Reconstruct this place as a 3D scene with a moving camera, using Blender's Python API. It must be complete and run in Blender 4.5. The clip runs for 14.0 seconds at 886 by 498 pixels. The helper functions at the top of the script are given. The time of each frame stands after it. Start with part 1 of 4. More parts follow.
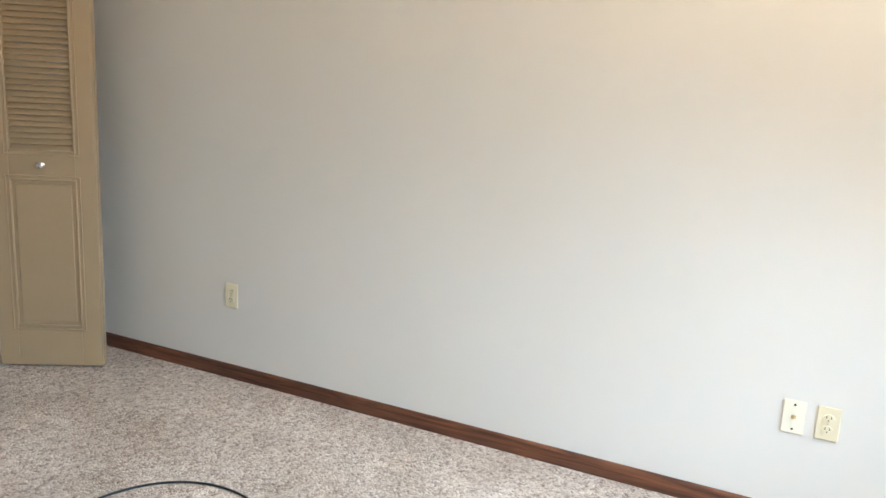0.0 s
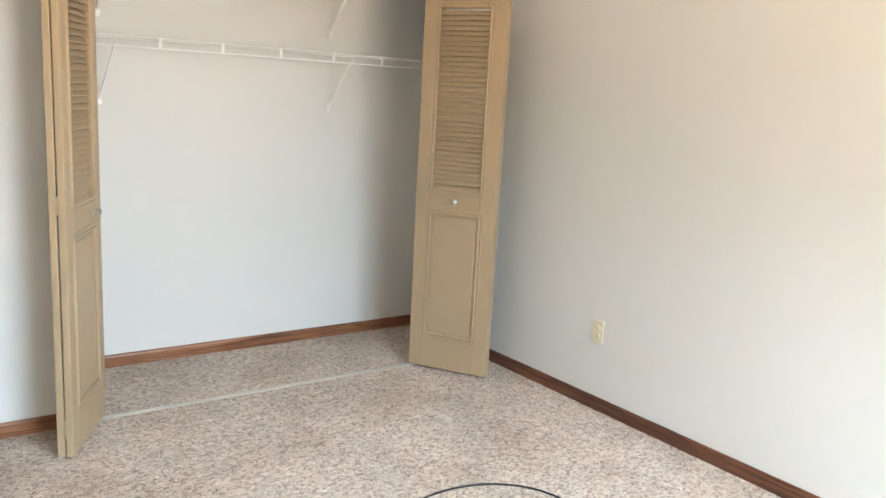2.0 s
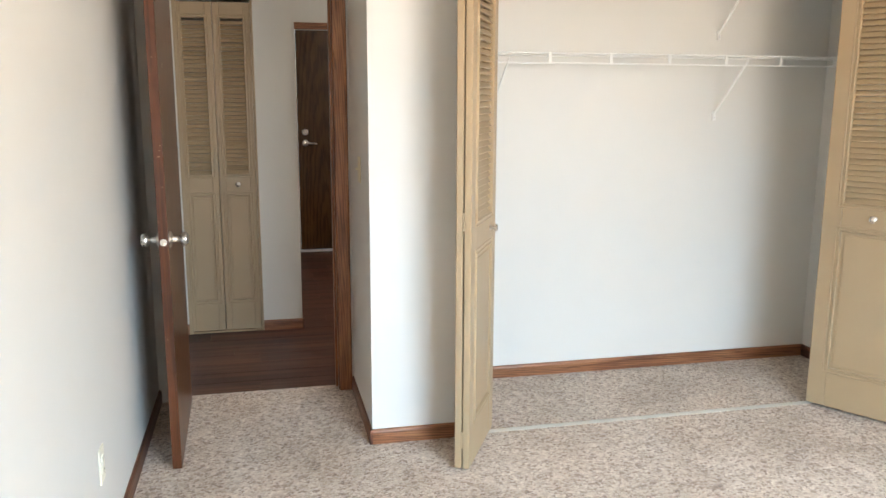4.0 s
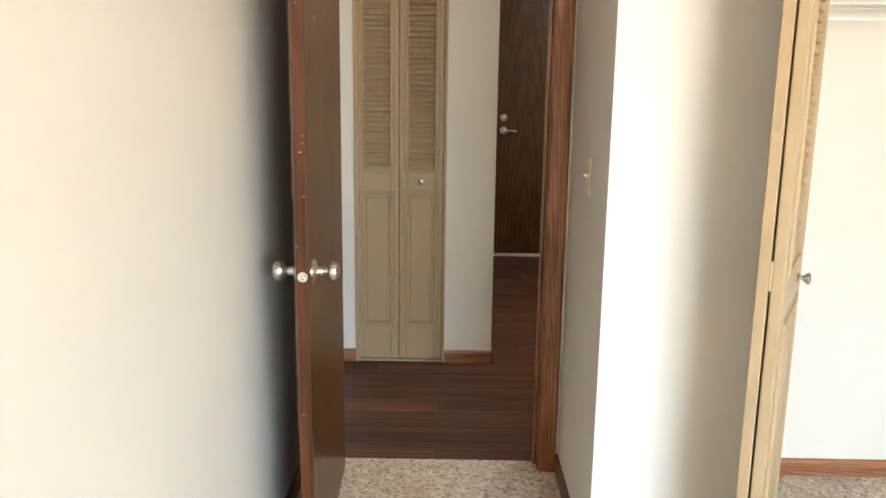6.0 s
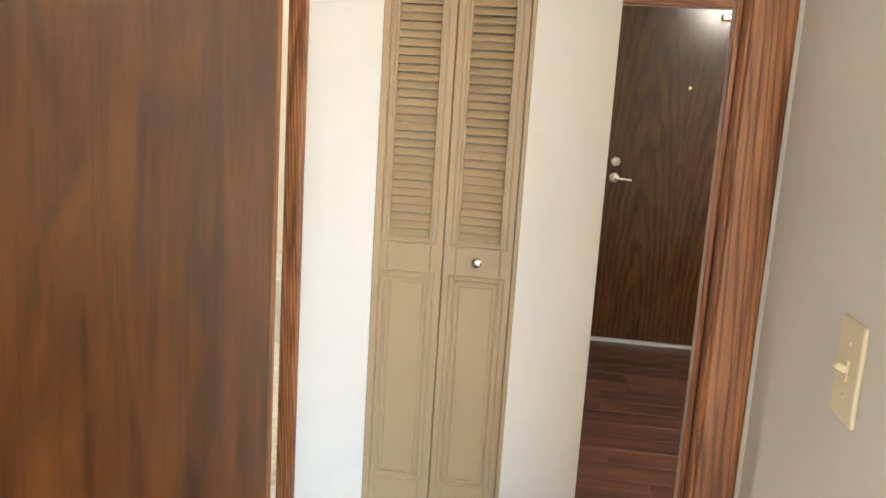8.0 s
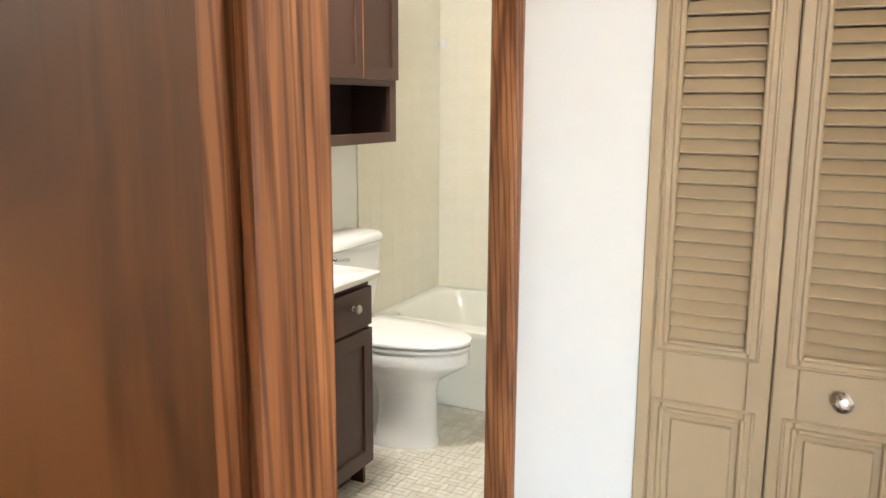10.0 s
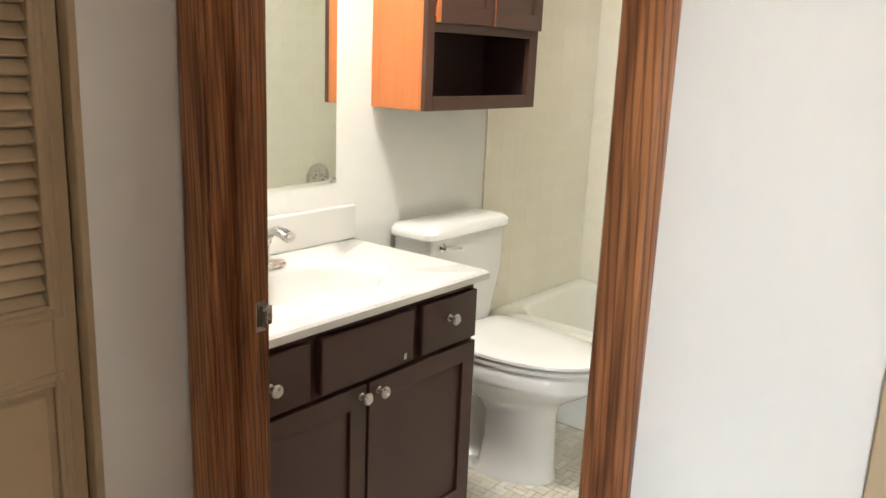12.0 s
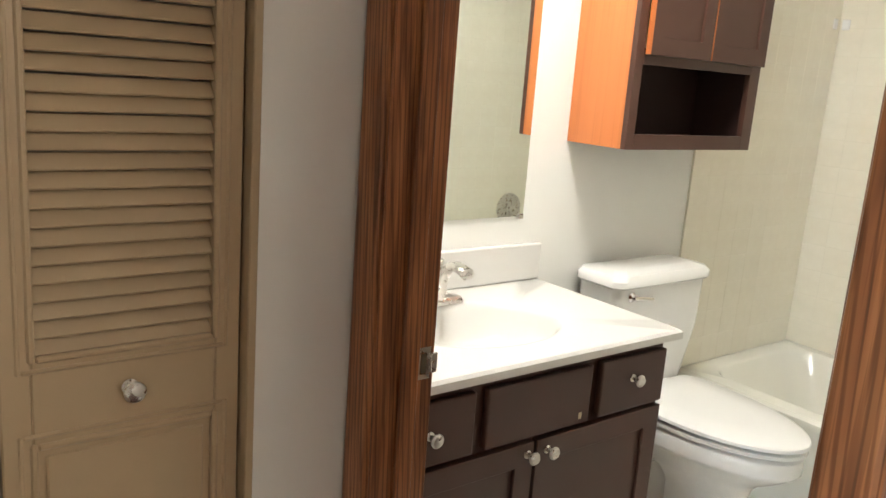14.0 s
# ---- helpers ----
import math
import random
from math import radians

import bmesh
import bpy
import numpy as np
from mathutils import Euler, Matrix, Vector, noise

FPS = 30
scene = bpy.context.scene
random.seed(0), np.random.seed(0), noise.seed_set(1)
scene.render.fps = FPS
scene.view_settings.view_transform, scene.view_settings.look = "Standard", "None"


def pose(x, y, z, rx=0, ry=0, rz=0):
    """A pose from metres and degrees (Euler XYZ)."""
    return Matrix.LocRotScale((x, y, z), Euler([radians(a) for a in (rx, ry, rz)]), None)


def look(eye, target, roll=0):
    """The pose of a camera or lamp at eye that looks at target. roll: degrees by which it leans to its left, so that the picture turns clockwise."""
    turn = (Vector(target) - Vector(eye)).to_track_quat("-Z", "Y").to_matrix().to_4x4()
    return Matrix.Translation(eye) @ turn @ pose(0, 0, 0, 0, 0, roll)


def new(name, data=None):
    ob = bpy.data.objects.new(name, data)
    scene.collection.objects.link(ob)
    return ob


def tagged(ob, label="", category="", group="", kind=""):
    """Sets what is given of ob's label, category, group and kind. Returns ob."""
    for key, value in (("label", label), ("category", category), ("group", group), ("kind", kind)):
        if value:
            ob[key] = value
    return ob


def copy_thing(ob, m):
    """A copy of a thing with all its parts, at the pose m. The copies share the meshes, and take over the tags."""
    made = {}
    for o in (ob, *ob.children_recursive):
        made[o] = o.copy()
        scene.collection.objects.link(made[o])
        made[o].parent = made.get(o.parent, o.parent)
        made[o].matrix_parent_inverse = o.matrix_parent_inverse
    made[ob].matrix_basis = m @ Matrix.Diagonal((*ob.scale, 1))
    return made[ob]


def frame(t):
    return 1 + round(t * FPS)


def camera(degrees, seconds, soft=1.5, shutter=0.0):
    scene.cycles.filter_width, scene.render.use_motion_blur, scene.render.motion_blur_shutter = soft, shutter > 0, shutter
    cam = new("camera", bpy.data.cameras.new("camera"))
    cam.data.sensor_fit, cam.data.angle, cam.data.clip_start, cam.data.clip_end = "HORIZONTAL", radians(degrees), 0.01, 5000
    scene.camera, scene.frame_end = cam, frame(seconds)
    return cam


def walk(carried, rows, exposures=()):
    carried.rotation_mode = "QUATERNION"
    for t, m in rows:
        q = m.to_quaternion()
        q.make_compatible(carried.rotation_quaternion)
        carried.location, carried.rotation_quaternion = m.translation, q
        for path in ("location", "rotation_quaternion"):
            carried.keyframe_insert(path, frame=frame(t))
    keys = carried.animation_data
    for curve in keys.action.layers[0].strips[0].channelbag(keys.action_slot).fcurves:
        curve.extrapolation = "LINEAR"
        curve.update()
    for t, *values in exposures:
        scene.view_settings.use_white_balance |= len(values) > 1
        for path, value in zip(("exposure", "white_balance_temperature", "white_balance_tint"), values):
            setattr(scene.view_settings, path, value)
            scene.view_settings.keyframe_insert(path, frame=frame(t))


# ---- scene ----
cam = camera(57.6, 14.0)
PATH = [
    (0, (-0.118, -4.093, 1.421), (1.638, -3.236, 0.999), 3.0),
    (0.2, (-0.149, -4.104, 1.414), (1.571, -3.174, 0.994), 3.3),
    (0.5, (-0.203, -4.152, 1.425), (1.435, -3.088, 0.996), 3.2),
    (1, (-0.268, -4.22, 1.478), (1.218, -2.955, 1.041), 3.3),
    (1.5, (-0.287, -4.291, 1.479), (1.038, -2.846, 1.081), 3.4),
    (2, (-0.257, -4.34, 1.494), (0.897, -2.75, 1.12), 3.1),
    (2.2, (-0.245, -4.358, 1.506), (0.833, -2.715, 1.135), 2.9),
    (2.5, (-0.308, -4.33, 1.488), (0.688, -2.633, 1.132), 3.0),
    (3, (-0.366, -4.331, 1.49), (0.459, -2.543, 1.137), 2.6),
    (3.5, (-0.41, -4.24, 1.481), (0.223, -2.379, 1.113), 1.7),
    (4, (-0.435, -4.029, 1.485), (0.002, -2.113, 1.112), 0.2),
    (4.1, (-0.454, -3.992, 1.478), (-0.045, -2.069, 1.109), 0.1),
    (4.2, (-0.453, -3.957, 1.483), (-0.077, -2.028, 1.113), 0.3),
    (6.3, (-0.395, -2.65, 1.441), (-0.441, -0.694, 1.028), 1.2),
    (6.5, (-0.382, -2.484, 1.445), (-0.441, -0.526, 1.04), 1.7),
    (7, (-0.389, -2.104, 1.44), (-0.509, -0.146, 1.05), 1.3),
    (7.5, (-0.367, -1.714, 1.431), (-0.527, 0.246, 1.066), 1.2),
    (8, (-0.336, -1.367, 1.422), (-0.606, 0.586, 1.071), 3.6),
    (8.5, (-0.428, -1.065, 1.461), (-0.821, 0.868, 1.127), 2.9),
    (10.8, (-0.66, -0.065, 1.393), (-1.705, 1.595, 1.003), 1.4),
    (11, (-0.686, -0.02, 1.389), (-1.756, 1.623, 0.991), 2.0),
    (11.5, (-0.74, 0.162, 1.393), (-1.908, 1.725, 0.952), 2.8),
    (11.6, (-0.747, 0.191, 1.4), (-1.927, 1.743, 0.954), 2.7),
    (12, (-0.793, 0.293, 1.415), (-1.994, 1.823, 0.95), 2.4),
    (12.5, (-0.876, 0.334, 1.438), (-2.044, 1.891, 0.98), 2.2),
    (13, (-0.96, 0.337, 1.439), (-2.107, 1.925, 1.035), 3.1),
    (13.2, (-0.963, 0.333, 1.446), (-2.145, 1.897, 1.05), 3.2),
    (13.5, (-0.945, 0.341, 1.441), (-2.235, 1.819, 1.052), 3.4),
    (14, (-0.883, 0.407, 1.425), (-2.422, 1.61, 0.997), 4.3),
]
EXPOSURES = [(0.0, -0.48, 6400, 10), (0.5, -0.5, 6450, 10), (1.0, -0.38, 6450, 10), (2.0, 0.02, 6450, 10), (3.0, 0.18, 6450, 10), (4.2, 0.3, 6450, 10),
             (6.5, 0.65, 7250, 10), (7.5, 1.12, 7250, 10), (8.5, 1.58, 6500, 10), (11.0, 1.28, 6500, 10), (14.0, 1.2, 6400, 10)]
walk(cam, [(t, look(eye, target, roll)) for t, eye, target, roll in PATH], EXPOSURES)

# ---------------------------------------------------------------- world, sun, large lights
world = bpy.data.worlds.new("sky")
scene.world = world
world.use_nodes = True
wn = world.node_tree
sky = wn.nodes.new("ShaderNodeTexSky")
sky.sky_type = "NISHITA"
sky.sun_disc = False
sky.sun_elevation = radians(48)
sky.sun_rotation = radians(80)
wn.nodes["Background"].inputs["Strength"].default_value = 0.14
wn.links.new(sky.outputs["Color"], wn.nodes["Background"].inputs["Color"])

sun_data = bpy.data.lights.new("sun", "SUN")
sun_data.energy, sun_data.angle, sun_data.color = 3.0, radians(0.5), (1.0, 0.95, 0.88)
sun = new("sun", sun_data)
sun.matrix_world = look((9, 1.5, 10), (0, 0, 0))


def area(name, eye, target, w, h, energy, colour):
    d = bpy.data.lights.new(name, "AREA")
    d.shape, d.size, d.size_y, d.energy, d.color = "RECTANGLE", w, h, energy, colour
    ob = new(name, d)
    ob.matrix_world = look(eye, target)
    return ob


# daylight of the bedroom window, standing in its opening: blue from the sky above, warm from the sunlit ground below
daylight = area("window_skylight", (1.3, -5.24, 1.5), (0.45, -2.2, -1.7), 1.80, 1.15, 130, (0.54, 0.775, 1.0))
daylight.data.spread = radians(111)
groundlight = area("window_groundlight", (1.3, -5.235, 1.5), (0.8, -3.2, 3.7), 1.80, 1.15, 92, (1.0, 0.78, 0.54))
groundlight.data.spread = radians(118)

# ---------------------------------------------------------------- materials


class Mat:
    """A node material with short calls for its nodes."""

    def __init__(self, name, rough=0.5, metal=0.0, spec=0.5):
        self.m = bpy.data.materials.new(name)
        self.m.use_nodes = True
        self.t = self.m.node_tree
        self.b = self.t.nodes["Principled BSDF"]
        self.b.inputs["Roughness"].default_value = rough
        self.b.inputs["Metallic"].default_value = metal
        self.b.inputs["Specular IOR Level"].default_value = spec

    def node(self, kind, **values):
        n = self.t.nodes.new(kind)
        for k, v in values.items():
            n.inputs[k.replace("_", " ")].default_value = v
        return n

    def link(self, a, b):
        self.t.links.new(a, b)

    def coords(self, scale=(1, 1, 1), shuffle=False):
        c = self.t.nodes.new("ShaderNodeTexCoord")
        m = self.t.nodes.new("ShaderNodeMapping")
        m.inputs["Scale"].default_value = scale
        self.link(c.outputs["Object"], m.inputs["Vector"])
        if shuffle:
            i = self.t.nodes.new("ShaderNodeObjectInfo")
            k = self.node("ShaderNodeVectorMath")
            k.operation = "SCALE"
            k.inputs[0].default_value = (37, 23, 11)
            self.link(i.outputs["Random"], k.inputs["Scale"])
            self.link(k.outputs[0], m.inputs["Location"])
        return m.outputs["Vector"]

    def noise(self, vec, scale, detail=3.0, rough=0.55, dist=0.0):
        n = self.node("ShaderNodeTexNoise", Scale=scale, Detail=detail, Roughness=rough, Distortion=dist)
        self.link(vec, n.inputs["Vector"])
        return n.outputs["Fac"]

    def ramp(self, fac, stops, hard=False):
        r = self.t.nodes.new("ShaderNodeValToRGB")
        r.color_ramp.interpolation = "CONSTANT" if hard else "LINEAR"
        e = r.color_ramp.elements
        while len(e) < len(stops):
            e.new(0.5)
        for k, (p, c) in enumerate(stops):
            e[k].position, e[k].color = p, (*c, 1) if len(c) == 3 else c
        self.link(fac, r.inputs["Fac"])
        return r.outputs["Color"]

    def mix(self, fac, a, b, mode="MIX"):
        n = self.t.nodes.new("ShaderNodeMix")
        n.data_type, n.blend_type = "RGBA", mode
        for sock, v in ((n.inputs[0], fac), (n.inputs[6], a), (n.inputs[7], b)):
            if hasattr(v, "is_linked"):
                self.link(v, sock)
            elif isinstance(v, (int, float)):
                sock.default_value = v
            else:
                sock.default_value = (*v, 1)
        return n.outputs[2]

    def colour(self, c):
        if hasattr(c, "is_linked"):
            self.link(c, self.b.inputs["Base Color"])
        else:
            self.b.inputs["Base Color"].default_value = (*c, 1)
        return self

    def rough(self, fac, lo, hi):
        n = self.node("ShaderNodeMapRange")
        n.inputs["To Min"].default_value, n.inputs["To Max"].default_value = lo, hi
        self.link(fac, n.inputs["Value"])
        self.link(n.outputs[0], self.b.inputs["Roughness"])
        return self

    def bump(self, fac, strength, distance=0.002):
        n = self.node("ShaderNodeBump", Strength=strength, Distance=distance)
        self.link(fac, n.inputs["Height"])
        self.link(n.outputs[0], self.b.inputs["Normal"])
        return self


def paint(name, c, rough=0.5, bump=0.12, blot=0.05, grain=220):
    m = Mat(name, rough)
    v = m.coords()
    big, fine = m.noise(v, 1.6, 4), m.noise(v, grain, 2)
    dark = tuple(x * (1 - blot) for x in c)
    m.colour(m.ramp(big, [(0.3, dark), (0.7, c)]))
    m.rough(m.noise(v, 7, 3), rough - 0.06, rough + 0.08)
    return m.bump(fine, bump, 0.0015).m


def wood(name, light, mid, dark, axis="z", across=70, rough=0.38, coarse=9, bump=0.15, pore=0.75, swirl=1.2, spec=0.5, lines=0.0, ratio=0.018, arch=None):
    """Stained wood with its grain along one axis: long bands, dark pores and blotches."""
    m = Mat(name, rough, 0.0, spec)
    k = "xyz".index(axis)
    s1, s2 = [across] * 3, [coarse] * 3
    s1[k], s2[k] = across * ratio, coarse * ratio * 5
    v1, v2 = m.coords(s1, True), m.coords(s2, True)
    pores, bands = m.noise(v1, 1.0, 4, 0.6), m.noise(v2, 1.0, 3, 0.5, swirl)
    base = m.ramp(bands, [(0.32, dark), (0.47, mid), (0.66, light)])
    line = m.ramp(pores, [(0.40, (0.36, 0.31, 0.27)), (0.51, (1, 1, 1))])
    tone = m.mix(pore, base, line, "MULTIPLY")
    if lines:
        s3 = [1.0] * 3
        s3[k] = 0.045
        w = m.node("ShaderNodeTexWave", Scale=lines, Distortion=12.0, Detail=3.0)
        w.inputs["Detail Scale"].default_value = 0.35
        w.bands_direction = "DIAGONAL"
        m.link(m.coords(s3, True), w.inputs["Vector"])
        growth = m.ramp(w.outputs["Fac"], [(0.04, (0.28, 0.21, 0.17)), (0.36, (1, 1, 1))])
        tone = m.mix(0.62, tone, growth, "MULTIPLY")
    if arch:
        # book-matched flat-cut veneer: tall nested arches on both sides of the seam
        sep, com = m.t.nodes.new("ShaderNodeSeparateXYZ"), m.t.nodes.new("ShaderNodeCombineXYZ")
        m.link(m.coords((1, 1, 0.10)), sep.inputs[0])
        last = sep.outputs["X"]
        for op, v in (("SUBTRACT", arch[0]), ("ABSOLUTE", 0.0), ("SUBTRACT", arch[1])):
            q = m.node("ShaderNodeMath")
            q.operation = op
            q.inputs[1].default_value = v
            m.link(last, q.inputs[0])
            last = q.outputs[0]
        m.link(last, com.inputs["X"])
        m.link(sep.outputs["Z"], com.inputs["Z"])
        w = m.node("ShaderNodeTexWave", Scale=10.0, Distortion=5.0, Detail=3.0)
        w.inputs["Detail Scale"].default_value = 5.0
        w.wave_type, w.rings_direction = "RINGS", "Y"
        m.link(com.outputs[0], w.inputs["Vector"])
        tone = m.mix(0.6, tone, m.ramp(w.outputs["Fac"], [(0.1, (0.40, 0.34, 0.30)), (0.6, (1, 1, 1))]), "MULTIPLY")
    m.colour(tone)
    if not bump:
        return m.m
    m.rough(pores, rough + 0.07, rough - 0.03)
    return m.bump(pores, bump, 0.001).m


def metal(name, c, rough):
    m = Mat(name, rough, 1.0).colour(c)
    m.rough(m.noise(m.coords(), 60, 2), rough - 0.05, rough + 0.1)
    return m.m


WALL = paint("wall_paint_off_white", (0.72, 0.70, 0.66), 0.6, 0.10, 0.03)
BATHWALL = paint("bath_wall_paint", (0.82, 0.82, 0.78), 0.45, 0.08, 0.03)
CEIL = paint("ceiling_white", (0.82, 0.81, 0.79), 0.8, 0.5, 0.02, 90)
BEIGE = paint("beige_door_paint", (0.406, 0.297, 0.178), 0.42, 0.10, 0.10)
TRIM_Z = wood("stained_oak_upright", (0.42, 0.176, 0.070), (0.31, 0.120, 0.047), (0.17, 0.062, 0.025), "z", 150, 0.29, 20, 0.2, 0.55, 1.6, 0.5, 62.0)
TRIM_X = wood("stained_oak_along_x", (0.40, 0.18, 0.085), (0.31, 0.130, 0.060), (0.19, 0.074, 0.036), "x", 130, 0.36, 30, 0.15, 0.5, 1.2, 0.4, 60.0)
# same oak, its colours set to about half those of the boards along x
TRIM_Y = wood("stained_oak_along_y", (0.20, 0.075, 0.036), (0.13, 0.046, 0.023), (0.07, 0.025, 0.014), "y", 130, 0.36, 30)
DARKDOOR = wood("dark_door_veneer", (0.076, 0.032, 0.0105), (0.062, 0.0255, 0.0083), (0.047, 0.019, 0.0062), "z", 60, 0.17, 4.5, 0.02, 0.25, 3.0, 0.35, ratio=0.05, arch=(0.39, 0.21))
LEAFDOOR = wood("red_brown_door_veneer", (0.112, 0.041, 0.0112), (0.080, 0.028, 0.0077), (0.048, 0.0165, 0.0049), "z", 75, 0.31, 8, 0.0, 0.42, 2.2, 0.5, ratio=0.07)
LEAFEDGE = wood("red_brown_door_edge", (0.120, 0.040, 0.0150), (0.096, 0.031, 0.0115), (0.064, 0.021, 0.0085), "z", 90, 0.4, 12, 0.1, 0.6, 1.2, 0.3)
PLANK = wood("dark_vinyl_plank", (0.096, 0.037, 0.022), (0.058, 0.021, 0.0130), (0.022, 0.0083, 0.0056), "x", 60, 0.36, 8, 0.08, 0.75, 1.2, 0.3)
ORANGE = wood("honey_oak_side", (0.60, 0.200, 0.062), (0.54, 0.170, 0.050), (0.45, 0.132, 0.038), "z", 60, 0.42, 5, 0.05, 0.16)
ESPRESSO = paint("espresso_cabinet", (0.074, 0.031, 0.021), 0.42, 0.05, 0.15)
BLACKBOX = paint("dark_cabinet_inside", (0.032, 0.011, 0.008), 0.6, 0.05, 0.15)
PORCELAIN = paint("white_porcelain", (0.86, 0.86, 0.84), 0.12, 0.0, 0.01)
TUBENAMEL = paint("cream_tub_enamel", (0.85, 0.85, 0.78), 0.14, 0.0, 0.02)
COUNTER = paint("cultured_marble", (0.70, 0.69, 0.66), 0.18, 0.0, 0.02)
WHITEWIRE = paint("white_vinyl_wire", (0.84, 0.83, 0.80), 0.4, 0.0, 0.02)
IVORY = paint("ivory_plastic", (0.78, 0.70, 0.50), 0.35, 0.0, 0.03)
IVORY_DARK = paint("dark_slot", (0.10, 0.08, 0.05), 0.5, 0.0, 0.0)
WHITEPLATE = paint("cream_plastic", (0.84, 0.80, 0.66), 0.35, 0.0, 0.02)
NICKEL = metal("satin_nickel", (0.62, 0.59, 0.55), 0.26)
CHROME = metal("chrome", (0.80, 0.80, 0.80), 0.08)
BRASS = metal("aged_brass", (0.62, 0.47, 0.26), 0.3)
ALU = metal("aluminium_strip", (0.72, 0.72, 0.72), 0.35)
TRACKPAINT = paint("dull_track_metal", (0.46, 0.41, 0.34), 0.45, 0.0, 0.1)
RUBBER = paint("black_cable", (0.012, 0.012, 0.012), 0.45, 0.0, 0.0)
GROUT = paint("grout", (0.58, 0.54, 0.45), 0.8, 0.1, 0.15)
VINYLFRAME = paint("white_window_frame", (0.8, 0.8, 0.78), 0.4, 0.0, 0.02)


def tile_paint(name, a, b, rough):
    m = Mat(name, rough)
    i = m.t.nodes.new("ShaderNodeObjectInfo")
    g = m.t.nodes.new("ShaderNodeNewGeometry")
    add = m.node("ShaderNodeMath")
    add.operation = "ADD"
    m.link(i.outputs["Random"], add.inputs[0])
    m.link(g.outputs["Random Per Island"], add.inputs[1])
    fr = m.node("ShaderNodeMath")
    fr.operation = "FRACT"
    m.link(add.outputs[0], fr.inputs[0])
    base = m.ramp(fr.outputs[0], [(0.0, a), (1.0, b)])
    m.colour(m.mix(0.10, base, m.ramp(m.noise(m.coords(), 25, 4), [(0.3, (0.6, 0.55, 0.45)), (0.7, (1, 1, 1))]), "MULTIPLY"))
    return m.m


WALLTILE = tile_paint("cream_glazed_tile", (0.86, 0.82, 0.70), (0.875, 0.84, 0.725), 0.14)
FLOORTILE = tile_paint("mosaic_tile", (0.74, 0.69, 0.58), (0.88, 0.85, 0.77), 0.35)


def carpet_material():
    m = Mat("flecked_beige_carpet", 0.95, 0.0, 0.1)
    v = m.coords()
    cell = m.node("ShaderNodeTexVoronoi", Scale=92.0, Randomness=1.0)
    warp = m.mix(0.025, v, m.noise(v, 60, 2), "ADD")
    m.link(warp, cell.inputs["Vector"])
    sep = m.t.nodes.new("ShaderNodeSeparateColor")
    m.link(cell.outputs["Color"], sep.inputs[0])
    fleck = m.ramp(sep.outputs[0], [(0.0, (0.32, 0.225, 0.170)), (0.15, (0.48, 0.365, 0.285)), (0.30, (0.62, 0.500, 0.405)), (0.70, (0.74, 0.625, 0.525)), (1.0, (0.82, 0.715, 0.61))])
    soft = m.ramp(m.noise(v, 55, 3, 0.7), [(0.30, (0.66, 0.62, 0.60)), (0.62, (1, 1, 1))])
    mott = m.ramp(m.noise(v, 24, 3, 0.6), [(0.32, (0.80, 0.76, 0.72)), (0.60, (1, 1, 1))])
    worn = m.ramp(m.noise(v, 2.3, 4, 0.6), [(0.30, (0.80, 0.76, 0.71)), (0.58, (1.1, 1.1, 1.1))])
    m.colour(m.mix(1.0, m.mix(1.0, m.mix(0.8, fleck, soft, "MULTIPLY"), mott, "MULTIPLY"), worn, "MULTIPLY"))
    h = m.node("ShaderNodeMath")
    h.operation = "SUBTRACT"
    m.link(m.noise(v, 130, 3, 0.7), h.inputs[0])
    m.link(cell.outputs["Distance"], h.inputs[1])
    m.b.inputs["Sheen Weight"].default_value = 0.25
    return m.bump(h.outputs[0], 0.9, 0.008).m


CARPET = carpet_material()

MIRROR = Mat("mirror_silver", 0.015, 1.0).colour((0.94, 0.99, 0.97)).m
GLASS = Mat("window_glass", 0.0, 0.0).colour((1, 1, 1))
GLASS.b.inputs["Transmission Weight"].default_value = 1.0
GLASS = GLASS.m


def glow(name, c, strength):
    m = Mat(name, 0.4).colour((0.9, 0.88, 0.82))
    m.b.inputs["Emission Color"].default_value = (*c, 1)
    m.b.inputs["Emission Strength"].default_value = strength
    return m.m


BULB = glow("lit_bath_shade", (1.0, 0.96, 0.88), 42)
DOME = glow("lit_dome", (1.0, 0.93, 0.82), 110)

# ---------------------------------------------------------------- mesh helpers
PLACE = {}


def box(bm, x0, x1, y0, y1, z0, z1, bevel=0.0, seg=1):
    c = [bm.verts.new((x, y, z)) for x in (x0, x1) for y in (y0, y1) for z in (z0, z1)]
    f = [bm.faces.new([c[i] for i in q]) for q in ((0, 1, 3, 2), (4, 6, 7, 5), (0, 4, 5, 1), (2, 3, 7, 6), (0, 2, 6, 4), (1, 5, 7, 3))]
    if bevel:
        e = list({e for a in f for e in a.edges})
        bmesh.ops.bevel(bm, geom=e, offset=bevel, segments=seg, affect="EDGES", profile=0.5)
    return bm


def cyl(bm, a, b, r1, r2=None, n=16, caps=True):
    """A round bar or cone from a to b."""
    a, b = Vector(a), Vector(b)
    d = b - a
    m = Matrix.Translation((a + b) / 2) @ d.to_track_quat("Z", "Y").to_matrix().to_4x4()
    bmesh.ops.create_cone(bm, cap_ends=caps, segments=n, radius1=r1, radius2=r1 if r2 is None else r2, depth=d.length, matrix=m)
    return bm


